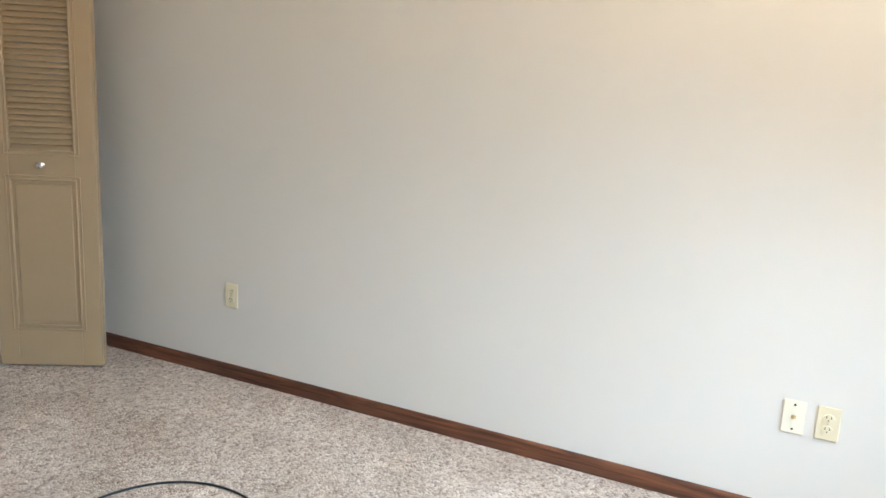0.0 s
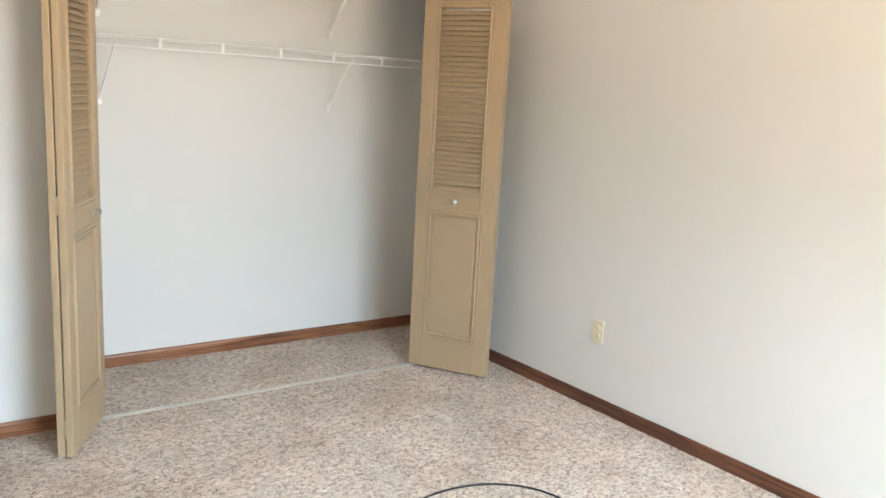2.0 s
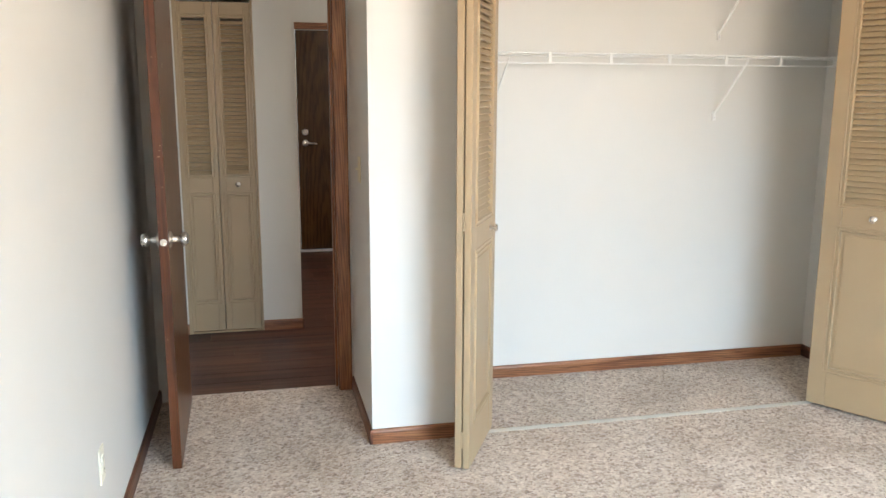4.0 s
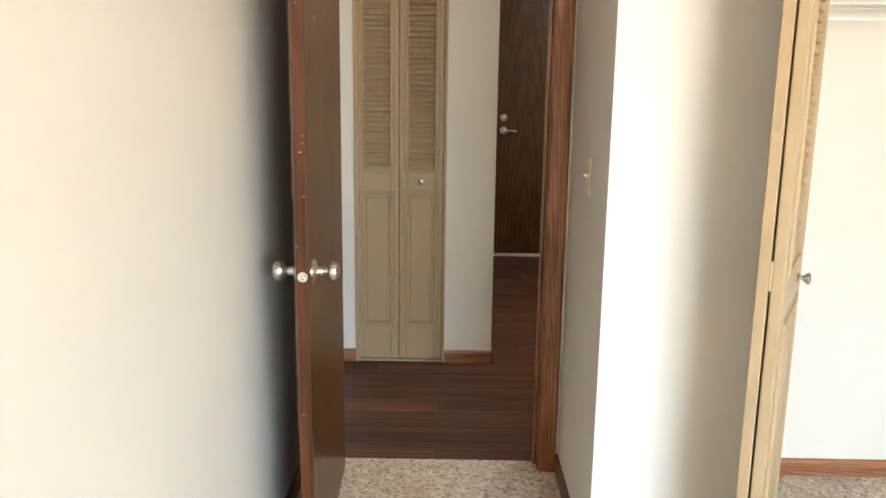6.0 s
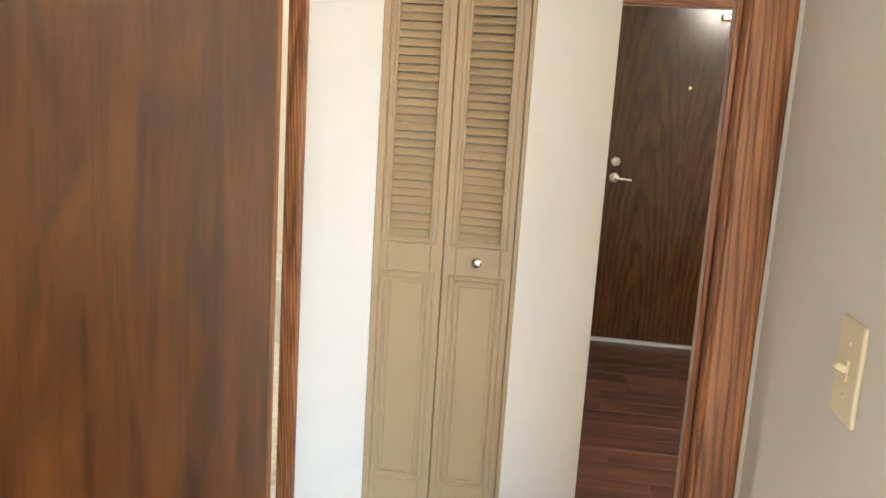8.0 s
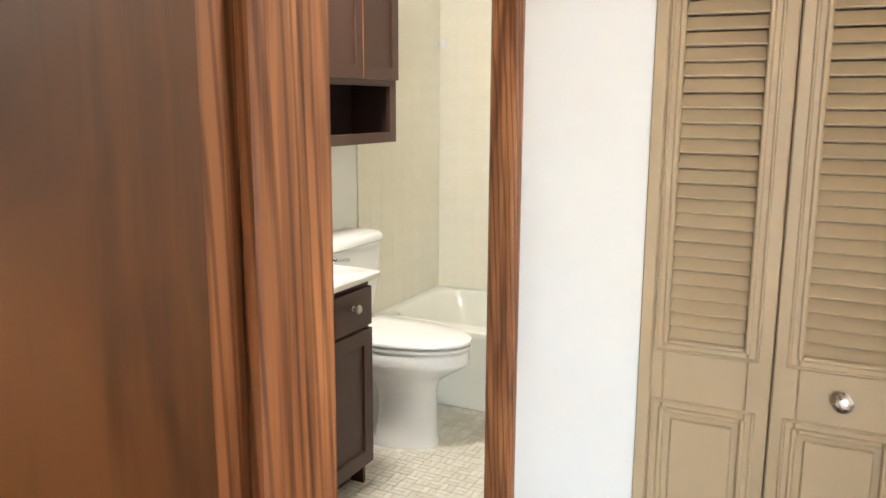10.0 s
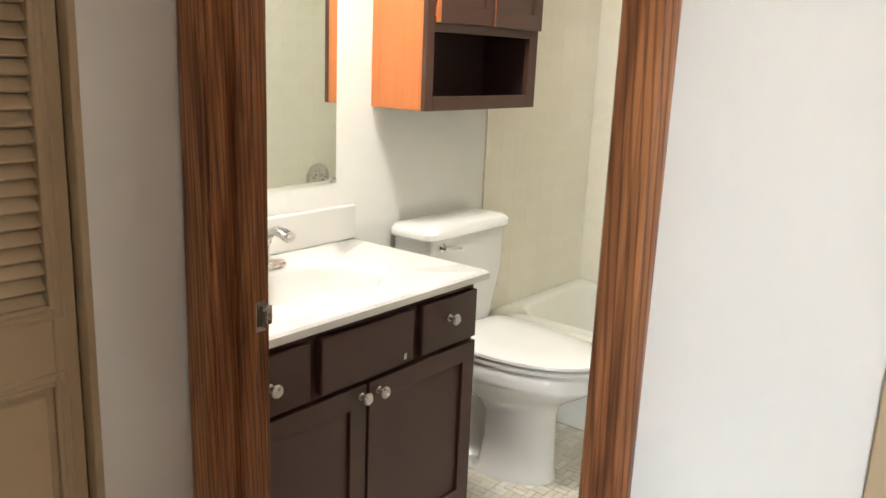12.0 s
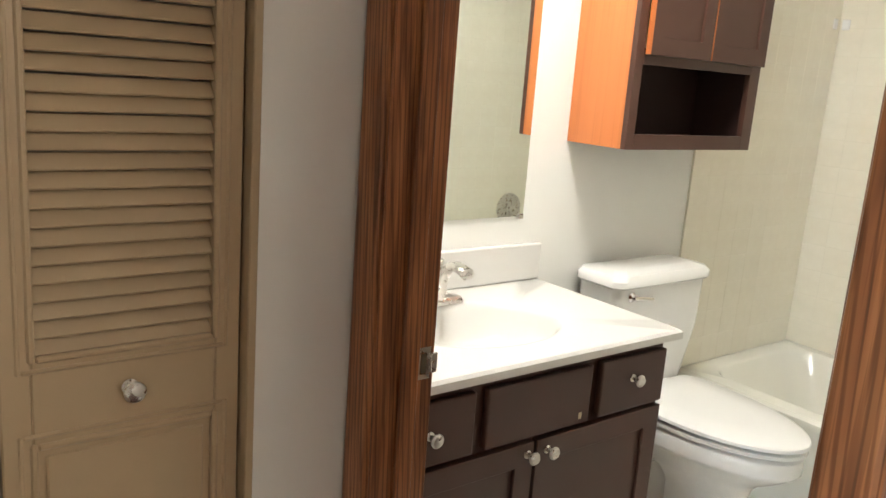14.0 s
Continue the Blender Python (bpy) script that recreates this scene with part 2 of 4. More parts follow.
def lathe(bm, profile, base, axis, n=20):
    """A turned piece: rows of radius and height along the axis from the base."""
    q = Vector(axis).to_track_quat("Z", "Y")
    rings = []
    for r, h in profile:
        rings.append([bm.verts.new(Vector(base) + q @ Vector((max(r, 1e-5) * math.cos(6.28319 * k / n), max(r, 1e-5) * math.sin(6.28319 * k / n), h))) for k in range(n)])
    for p, s in zip(rings, rings[1:]):
        for k in range(n):
            bm.faces.new((p[k], p[(k + 1) % n], s[(k + 1) % n], s[k]))
    bm.faces.new(list(reversed(rings[0])))
    bm.faces.new(rings[-1])
    return bm


def prism(bm, outline, along, lo, hi, flip=False):
    """An outline in the two other axes, drawn out along one axis."""
    k = "xyz".index(along)

    def at(p, s):
        v = [p[0], p[1]]
        v.insert(k, s)
        return v
    a = [bm.verts.new(at(p, lo)) for p in outline]
    b = [bm.verts.new(at(p, hi)) for p in outline]
    n = len(a)
    for i in range(n):
        bm.faces.new((a[i], a[(i + 1) % n], b[(i + 1) % n], b[i]))
    bm.faces.new(list(reversed(a)))
    bm.faces.new(b)
    bmesh.ops.recalc_face_normals(bm, faces=bm.faces)
    return bm


def loft(bm, rings, close=True):
    """Skins closed rings of equal length, one after the other."""
    rows = [[bm.verts.new(p) for p in r] for r in rings]
    n = len(rows[0])
    for p, s in zip(rows, rows[1:]):
        for k in range(n):
            bm.faces.new((p[k], p[(k + 1) % n], s[(k + 1) % n], s[k]))
    if close:
        bm.faces.new(list(reversed(rows[0])))
        bm.faces.new(rows[-1])
    bmesh.ops.recalc_face_normals(bm, faces=bm.faces)
    return bm


def mesh_of(name, bm, material, smooth=False):
    me = bpy.data.meshes.new(name)
    bm.to_mesh(me)
    bm.free()
    me.materials.append(material)
    if smooth:
        me.shade_smooth()
        me.set_sharp_from_angle(angle=radians(38))
    return me


def put(name, bm, material, parent=None, label="", category="", kind="", group="", m=None, smooth=False, me=None):
    ob = new(name, me or mesh_of(name, bm, material, smooth))
    here = m or Matrix()
    if parent:
        ob.parent = parent
        if m is None:
            ob.matrix_parent_inverse = PLACE[parent].inverted()
        else:
            ob.matrix_basis = here
            here = PLACE[parent] @ here
    else:
        ob.matrix_basis = here
    PLACE[ob] = here
    return tagged(ob, label, category, group, kind)


def part(name, bm, material, parent, label="", smooth=False):
    return put(name, bm, material, parent, label, smooth=smooth)


def thing(name, place, label, category, group="", kind=""):
    ob = new(name)
    ob.empty_display_size = 0.1
    ob.location = place
    PLACE[ob] = Matrix.Translation(place)
    return tagged(ob, label, category, group, kind)


def B():
    return bmesh.new()


def structure(name, bm, material, label):
    return put(name, bm, material, None, label, name.split("_")[0], "structure")


# ---------------------------------------------------------------- plan
LEFT, RIGHT, BACK = -0.955, 2.628, -5.20       # bedroom
CLOSET = -0.76                                  # closet front
DY0, DY1 = -0.07, 0.045                         # wall between bedroom and hall
DX0, DX1 = -0.842, -0.078                       # bedroom door
HALL_W = -2.0                                   # hall end wall
EY0, EY1 = 1.105, 1.22                          # far hall wall
BX0, BX1 = -1.928, -1.203                       # bathroom door
HX0, HX1 = -0.899, -0.455                        # hall closet
PASS = -0.198                                   # passage corner
ENTRY = 3.75
BATH, TUBWALL, BATH_E = -2.597, 3.66, -1.065
BF = 0.02                                       # bathroom floor above the hall floor
TOP, CEILING = 2.04, 2.44
CX0, CX1 = 0.44, 2.25                           # bedroom closet opening


def shell(holes, lo, hi):
    """The outline of a wall with openings that reach down to the floor."""
    pts = [(lo, 0)]
    for a, b, top in sorted(holes):
        pts += [(a, 0), (a, top), (b, top), (b, 0)]
    return pts + [(hi, 0), (hi, CEILING), (lo, CEILING)]


def wall_x(name, x0, x1, y0, y1, holes, material, label):
    """A wall that runs along x, with door openings (x from, x to, top)."""
    return structure(name, prism(B(), shell(holes, x0, x1), "y", y0, y1), material, label)


def wall_y(name, x0, x1, y0, y1, holes, material, label):
    return structure(name, prism(B(), shell(holes, y0, y1), "x", x0, x1), material, label)


def window_wall(name, x0, x1, y0, y1, a, b, lo, hi, material, label):
    """A wall along x with one window opening, as a ring of four faces drawn through its thickness."""
    bm = B()
    outer, inner = [(x0, 0), (x1, 0), (x1, CEILING), (x0, CEILING)], [(a, lo), (b, lo), (b, hi), (a, hi)]
    rows = [[bm.verts.new((x, y, z)) for x, z in r] for r, y in ((outer, y0), (inner, y0), (inner, y1), (outer, y1))]
    for p, q in zip(rows, rows[1:] + rows[:1]):
        for k in range(4):
            bm.faces.new((p[k], p[(k + 1) % 4], q[(k + 1) % 4], q[k]))
    bmesh.ops.recalc_face_normals(bm, faces=bm.faces)
    return structure(name, bm, material, label)


WX0, WX1, WZ0, WZ1 = 0.35, 2.25, 0.92, 2.10
wall_y("wall_bedroom_west", LEFT - 0.115, LEFT, BACK, DY0, [], WALL, "off-white painted bedroom wall beside the open door")
wall_y("wall_bedroom_east", RIGHT, RIGHT + 0.115, BACK, DY0, [], WALL, "long off-white painted bedroom wall")
window_wall("wall_window", LEFT - 0.115, RIGHT + 0.115, BACK - 0.13, BACK, WX0, WX1, WZ0, WZ1, WALL, "off-white bedroom wall with the window")
wall_x("wall_bedroom_hall", HALL_W - 0.115, RIGHT + 0.115, DY0, DY1, [(DX0 - 0.02, DX1 + 0.02, TOP + 0.02)], WALL, "off-white wall between bedroom and hall")
wall_x("wall_closet_front", 0.0, RIGHT, CLOSET, CLOSET + 0.115, [(CX0, CX1, 2.06)], WALL, "off-white wall round the bedroom closet opening")
wall_y("wall_closet_side", 0.0, 0.115, CLOSET + 0.115, DY0, [], WALL, "off-white side wall of the closet with a switch")
wall_y("wall_hall_west", HALL_W - 0.115, HALL_W, DY1, EY0, [(0.215, 0.915, TOP + 0.02)], WALL, "off-white end wall of the hall")
wall_x("wall_hall_north", -2.9, PASS, EY0, EY1, [(BX0 - 0.02, BX1 + 0.02, TOP + 0.02), (HX0, HX1, TOP + 0.02)], WALL, "off-white hall wall with bathroom door and closet")
wall_y("wall_passage_west", PASS - 0.115, PASS, EY1, ENTRY, [], WALL, "off-white wall of the entry passage")
wall_x("wall_entry", PASS - 0.115, 2.0, ENTRY, ENTRY + 0.115, [(-0.075, 0.855, 2.085)], WALL, "off-white wall round the entry door")
wall_y("wall_passage_east", 2.0, 2.115, DY1, ENTRY + 0.115, [], WALL, "plain off-white wall of the entry")
wall_y("wall_bath_west", BATH - 0.115, BATH, EY1, TUBWALL, [], BATHWALL, "pale grey bathroom wall behind the vanity")
wall_x("wall_bath_north", BATH - 0.115, BATH_E + 0.115, TUBWALL, TUBWALL + 0.115, [], BATHWALL, "bathroom wall behind the tub")
wall_y("wall_bath_east", BATH_E, BATH_E + 0.115, EY1, TUBWALL, [], BATHWALL, "pale grey bathroom wall")
wall_x("wall_closet_back", BATH_E + 0.115, PASS - 0.115, 1.80, 1.90, [], WALL, "plain back wall of the hall closet")
wall_x("wall_linen_back", -2.9, HALL_W - 0.115, DY0 - 0.05, DY0, [], WALL, "plain side wall of the linen closet")
wall_y("wall_linen_west", -2.9, -2.8, DY0, EY0, [], WALL, "plain back wall of the linen closet")
structure("ceiling", box(B(), -2.95, RIGHT + 0.115, BACK - 0.13, ENTRY + 0.115, CEILING, CEILING + 0.12), CEIL, "white textured ceiling")
structure("floor_carpet", box(B(), LEFT - 0.1, RIGHT + 0.1, BACK - 0.1, 0.0, -0.10, 0.0), CARPET, "flecked beige cut-pile bedroom carpet")
structure("floor_bath", box(B(), BATH - 0.1, BATH_E + 0.1, EY0 + 0.06, TUBWALL + 0.1, -0.10, BF - 0.004), GROUT, "worn mosaic-tiled bathroom floor")
HALLFLOOR = structure("floor_hall", box(B(), -2.9, 2.1, 0.0, ENTRY + 0.115, -0.14, -0.012), BLACKBOX, "dark red-brown plank hall floor")

# outside, seen by the light alone
GROUND = paint("dry_ground", (0.30, 0.26, 0.19), 0.9, 0.3, 0.3, 20)
structure("ground", box(B(), -300, 300, -300, 300, -0.7, -0.6), GROUND, "dry open ground outside the house")


def casing(name, x_in, x_out, y_face, out, z1, label, head=None):
    """Door casing board on a wall along x: x_in is the edge at the opening; out is -1 or 1, the way the board stands off."""
    w = x_out - x_in
    pts = [(0, 0), (0, 0.009), (0.03, 0.0115), (0.10, 0.0125), (0.50, 0.0155), (0.84, 0.0170), (0.93, 0.0158), (0.98, 0.012), (1.0, 0.007), (1.0, 0)]
    bm = prism(B(), [(x_in + w * a, y_face + out * d) for a, d in pts], "z", 0, z1)
    return structure(name, bm, TRIM_Z, label)


def head_casing(x0, x1, y_face, out, z0, w=0.062):
    pts = [(0, 0), (0, 0.009), (0.06, 0.012), (0.18, 0.0105), (0.26, 0.012), (0.60, 0.016), (0.86, 0.018), (1.0, 0.011), (1.0, 0)]
    bm = prism(B(), [(y_face + out * d, z0 + w * a) for a, d in pts], "x", x0, x1)
    return structure("trim_door_head", bm, TRIM_X, "red-brown stained oak head casing")


def door_frame(x0, x1, y0, y1, top, stop_y, label):
    """Jambs, head and stops of a door in a wall along x."""
    ya, yb = y0 - 0.002, y1 + 0.002
    for a, b, s in ((x0 - 0.02, x0, 1), (x1, x1 + 0.02, -1)):
        bm = box(B(), a, b, ya, yb, 0, top, 0.0015)
        edge = b if s > 0 else a
        box(bm, min(edge, edge + s * 0.011), max(edge, edge + s * 0.011), stop_y, stop_y + 0.034, 0, top - 0.011, 0.002)
        structure("trim_jamb", bm, TRIM_Z, label)
    bm = box(B(), x0, x1, ya, yb, top, top + 0.02, 0.0015)
    box(bm, x0 + 0.011, x1 - 0.011, stop_y, stop_y + 0.034, top - 0.011, top, 0.002)
    structure("trim_jamb_head", bm, TRIM_X, label)


OAK = "red-brown stained oak door casing"
door_frame(DX0, DX1, DY0, DY1, TOP, -0.028, "red-brown stained oak door jamb")
casing("trim_casing", DX1 + 0.005, DX1 + 0.069, DY0, -1, TOP + 0.005, OAK)
casing("trim_casing", DX0 - 0.005, DX0 - 0.069, DY0, -1, TOP + 0.005, OAK)
head_casing(DX0 - 0.069, DX1 + 0.069, DY0, -1, TOP + 0.005)
casing("trim_casing", DX1 + 0.005, DX1 + 0.069, DY1, 1, TOP + 0.005, OAK)
casing("trim_casing", DX0 - 0.005, DX0 - 0.069, DY1, 1, TOP + 0.005, OAK)
head_casing(DX0 - 0.069, DX1 + 0.069, DY1, 1, TOP + 0.005)
door_frame(BX0, BX1, EY0, EY1, TOP, 1.150, "dark stained oak bathroom door jamb")
casing("trim_casing", BX1 + 0.005, BX1 + 0.066, EY0, -1, TOP + 0.005, OAK)
casing("trim_casing", BX0 - 0.005, BX0 - 0.068, EY0, -1, TOP + 0.005, OAK)
head_casing(BX0 - 0.068, BX1 + 0.066, EY0, -1, TOP + 0.005)


def baseboard(axis, lo, hi, face, out, h=0.066, material=None):
    t = 0.012
    prof = [(0, 0), (t, 0), (t, h - 0.014), (t * 0.8, h - 0.005), (t * 0.45, h), (0, h)]
    bm = prism(B(), [(face + out * a, z) for a, z in prof], axis, lo, hi)
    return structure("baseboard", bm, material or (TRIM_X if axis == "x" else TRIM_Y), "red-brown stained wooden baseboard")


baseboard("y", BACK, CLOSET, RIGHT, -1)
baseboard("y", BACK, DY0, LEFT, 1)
baseboard("x", LEFT + 0.012, RIGHT - 0.012, BACK, 1)
baseboard("x", 0.0, CX0, CLOSET, -1)
baseboard("x", CX1, RIGHT - 0.012, CLOSET, -1)
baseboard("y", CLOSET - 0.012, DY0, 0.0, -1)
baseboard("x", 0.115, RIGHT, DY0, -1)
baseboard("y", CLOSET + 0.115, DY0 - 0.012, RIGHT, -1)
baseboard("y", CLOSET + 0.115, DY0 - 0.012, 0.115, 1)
baseboard("x", HX1 + 0.0135, PASS, EY0, -1)
baseboard("x", BX1 + 0.068, HX0 - 0.0025, EY0, -1)
baseboard("y", EY0 - 0.012, ENTRY, PASS, 1)
baseboard("x", 0.925, 2.0, ENTRY, -1)
baseboard("y", 0.94, EY0, HALL_W, 1)
baseboard("x", DX1 + 0.07, 2.0, DY1, 1)
baseboard("x", HALL_W, DX0 - 0.07, DY1, 1)


# ---------------------------------------------------------------- doors


def ring_bars(bm, x0, x1, z0, z1, w, y0, y1, bevel=0.0):
    """A rectangular frame of four bars."""
    box(bm, x0, x0 + w, y0, y1, z0, z1, bevel)
    box(bm, x1 - w, x1, y0, y1, z0, z1, bevel)
    box(bm, x0 + w, x1 - w, y0, y1, z0, z0 + w, bevel)
    box(bm, x0 + w, x1 - w, y0, y1, z1 - w, z1, bevel)


LEAF_T = 0.028


def leaf_frame(w, stile):
    """Bifold leaf: stiles, rails, moulded lower panel; face towards -y, x from 0 to w."""
    bm, h, t = B(), 2.015, LEAF_T
    lo, a, b, c = 0.190, 0.862, 0.990, 1.925
    box(bm, 0, stile, 0, t, 0, h, 0.003)
    box(bm, w - stile, w, 0, t, 0, h, 0.003)
    for z0, z1 in ((0, lo), (a, b), (c, h)):
        box(bm, stile, w - stile, 0.0006, t - 0.0006, z0, z1, 0.002)
    box(bm, stile, w - stile, 0.007, t - 0.008, lo, a)
    m = min(0.020, stile * 0.4)
    box(bm, stile + m, w - stile - m, 0.002, 0.008, lo + m, a - m, 0.003)
    for z0, z1, back in ((lo, a, 0.012), (b, c, t - 0.003)):
        # a bead at the opening and a second, lower one outside it
        ring_bars(bm, stile - 0.005, w - stile + 0.005, z0 - 0.005, z1 + 0.005, 0.010, -0.005, back, 0.003)
        g = min(0.021, stile * 0.5)
        ring_bars(bm, stile - g, w - stile + g, z0 - g, z1 + g, 0.007, -0.003, 0.004, 0.0025)
    return mesh_of("leaf", bm, BEIGE)


def slat_mesh(w):
    bm = box(B(), -w / 2, w / 2, -0.0028, 0.0028, -0.0135, 0.0135, 0.0012)
    bmesh.ops.rotate(bm, verts=bm.verts, cent=(0, 0, 0), matrix=Matrix.Rotation(radians(-36), 3, "X"))
    return mesh_of("slat", bm, BEIGE)


def knob_mesh(material, size=1.0):
    s = size
    prof = [(0.011, 0), (0.012, 0.002), (0.007, 0.006), (0.0065, 0.014), (0.011, 0.019), (0.0155, 0.024), (0.016, 0.028), (0.013, 0.032), (0.006, 0.034)]
    bm = lathe(B(), [(r * s, h * s) for r, h in prof], (0, 0, 0), (0, -1, 0), 18)
    return mesh_of("knob", bm, material, True)


random.seed(11)
SMALLKNOB = knob_mesh(NICKEL)
FRAMES = {}


def bifold_leaf(parent, w, stile, m, knob):
    """One leaf with its slats under a bifold door; m is its place in the world."""
    if w not in FRAMES:
        FRAMES[w] = leaf_frame(w, stile), slat_mesh(w - 2 * stile - 0.004)
    frame_me, slat_me = FRAMES[w]
    leaf = put("leaf", None, None, parent, m=PLACE[parent].inverted() @ m, me=frame_me)
    z = 1.003
    while z < 1.920:
        put("slat", None, None, leaf, m=pose(w / 2, 0.0135, z + random.uniform(-0.0007, 0.0007), random.uniform(-2.0, 2.0), random.uniform(-0.15, 0.15)), me=slat_me)
        z += 0.0255
    if knob:
        put("knob", None, None, leaf, "small satin nickel knob", m=pose(w / 2 if knob is True else knob, 0, 0.930), me=SMALLKNOB)
    return leaf


def face_pose(p, q, z=0.015):
    """The pose of a leaf that runs from p to q on the plan; its face is to the right of that way."""
    return pose(p[0], p[1], z, 0, 0, math.degrees(math.atan2(q[1] - p[1], q[0] - p[0])))


def folded_pair(name, tip, track, side, grip, label):
    """Two leaves folded flat on one another: the hinge edge at tip stands in the room, the other edge on the track."""
    d = Vector((track[0] - tip[0], track[1] - tip[1])).normalized()
    w = 0.455
    end = Vector(tip) + d * w
    n = Vector((d.y, -d.x)) * side
    t = thing(name, (tip[0], tip[1], 0), label, "closet door", "bedroom closet doors")
    first = (tip, end) if side > 0 else (end, tip)
    bifold_leaf(t, w, 0.086, face_pose(*first), grip)
    off = -n * (2 * LEAF_T + 0.005)
    a, b = Vector(tip) + off, end + off
    bifold_leaf(t, w, 0.086, face_pose(b, a) if side > 0 else face_pose(a, b), False)
    for z in (0.10, 0.98, 1.86):
        c = Vector(tip) - n * (LEAF_T + 0.0025) + d * 0.005
        part("hinge", cyl(B(), (c.x, c.y, z), (c.x, c.y, z + 0.07), 0.0055, n=10), BEIGE, t)
    return t


folded_pair("bifold_door", (0.338, -1.122), (0.530, -0.760), 1, 0.345, "beige louvered bifold closet door folded open beside the closet")
folded_pair("bifold_door", (2.379, -1.147), (2.144, -0.752), -1, 0.23, "beige louvered bifold closet door folded open against the wall")

hall_closet = thing("bifold_door", (-0.686, EY0, 0), "closed beige louvered bifold door of the hall closet", "closet door")
bifold_leaf(hall_closet, 0.2195, 0.040, pose(-0.8985, EY0 + 0.006, 0.015), False)
bifold_leaf(hall_closet, 0.2195, 0.040, pose(-0.6765, EY0 + 0.006, 0.015), True)
linen = thing("bifold_door", (HALL_W, 0.56, 0), "closed beige louvered bifold door of the linen closet", "closet door")
bifold_leaf(linen, 0.338, 0.040, pose(HALL_W - 0.020, 0.226, 0.015, 0, 0, 90), False)
bifold_leaf(linen, 0.338, 0.040, pose(HALL_W - 0.020, 0.567, 0.015, 0, 0, 90), True)

# beige linings of the two hall closets
structure("trim_closet_lining", box(B(), HX0 - 0.002, HX0 + 0.020, EY0 - 0.009, EY0 + 0.004, 0, TOP + 0.019, 0.002), BEIGE, "beige painted closet door lining")
structure("trim_closet_lining", box(B(), HX1 - 0.001, HX1 + 0.013, EY0 - 0.009, EY0 + 0.004, 0, TOP + 0.019, 0.002), BEIGE, "beige painted closet door lining")
structure("trim_closet_lining", box(B(), HX0 - 0.002, HX1 + 0.013, EY0 - 0.008, EY1, TOP + 0.0195, TOP + 0.035, 0.002), BEIGE, "beige painted closet head lining")
structure("trim_closet_sill", box(B(), HX0 + 0.012, HX1 + 0.002, EY0 - 0.004, EY0 + 0.06, 0, 0.012, 0.002), BEIGE, "beige painted floor strip under the closet door")
structure("trim_closet_lining", box(B(), HALL_W - 0.10, HALL_W + 0.003, 0.908, 0.922, 0, TOP + 0.019, 0.002), BEIGE, "beige painted closet door lining")
structure("trim_closet_lining", box(B(), HALL_W - 0.10, HALL_W + 0.003, 0.208, 0.222, 0, TOP + 0.019, 0.002), BEIGE, "beige painted closet door lining")


def door_knob(parent, at, axis, label):
    """Round rose, neck and ball of a door knob."""
    prof = [(0.032, 0), (0.032, 0.004), (0.026, 0.009), (0.013, 0.013), (0.011, 0.030), (0.016, 0.036), (0.025, 0.044), (0.0275, 0.054), (0.025, 0.064), (0.016, 0.070), (0.004, 0.071)]
    part("door_knob", lathe(B(), prof, at, axis, 28), NICKEL, parent, label, True)


# bedroom door, standing open along the wall
leaf = box(B(), -0.836, -0.8002, -0.858, -0.094, 0.012, 2.032, 0.0015)
bed_door = structure("door_1", leaf, LEAFDOOR, "dark red-brown stained wooden bedroom door standing open")
part("door_edge", box(B(), -0.8355, -0.8007, -0.8592, -0.857, 0.013, 2.031), LEAFEDGE, bed_door, "red-brown worn door edge")
door_knob(bed_door, (-0.8002, -0.797, 0.936), (1, 0, 0), "satin nickel ball knob")
door_knob(bed_door, (-0.836, -0.797, 0.936), (-1, 0, 0), "satin nickel ball knob")
bm = lathe(B(), [(0.0135, 0), (0.0135, 0.0015), (0.0115, 0.002), (0.0095, 0.0012)], (-0.818, -0.8588, 0.934), (0, -1, 0), 22)
prism(bm, [(-0.823, 0.926), (-0.814, 0.926), (-0.814, 0.942), (-0.823, 0.942)], "y", -0.869, -0.859)
part("latch", bm, NICKEL, bed_door, "round satin nickel drive-in latch", True)
SCRATCH = paint("bare_wood_chip", (0.42, 0.27, 0.17), 0.6, 0.0, 0.1)
for x, z, w, h in ((-0.812, 1.299, 0.006, 0.0020), (-0.814, 1.281, 0.005, 0.0015), (-0.822, 1.258, 0.009, 0.0025), (-0.814, 1.145, 0.007, 0.0020), (-0.833, 1.013, 0.003, 0.0040), (-0.822, 1.62, 0.004, 0.002), (-0.826, 0.55, 0.004, 0.003)):
    part("scratch", box(B(), x, x + w, -0.8600, -0.8590, z, z + h), SCRATCH, bed_door, "pale chip in the stain")
for y, z, w, h in ((-0.684, 1.590, 0.004, 0.016), (-0.678, 1.600, 0.010, 0.004)):
    part("scuff", box(B(), -0.8003, -0.7998, y, y + w, z, z + h), WHITEPLATE, bed_door, "small white scuff")
for z in (0.22, 1.02, 1.82):
    part("hinge", cyl(B(), (-0.8385, -0.090, z), (-0.8385, -0.090, z + 0.09), 0.006, n=12), BRASS, bed_door, "brass hinge")

# the leaf stands a little short of a right angle
hinge = Vector((-0.8385, -0.090, 0))
bed_door.matrix_basis = Matrix.Translation(hinge) @ Matrix.Rotation(radians(1.3), 4, "Z") @ Matrix.Translation(-hinge)

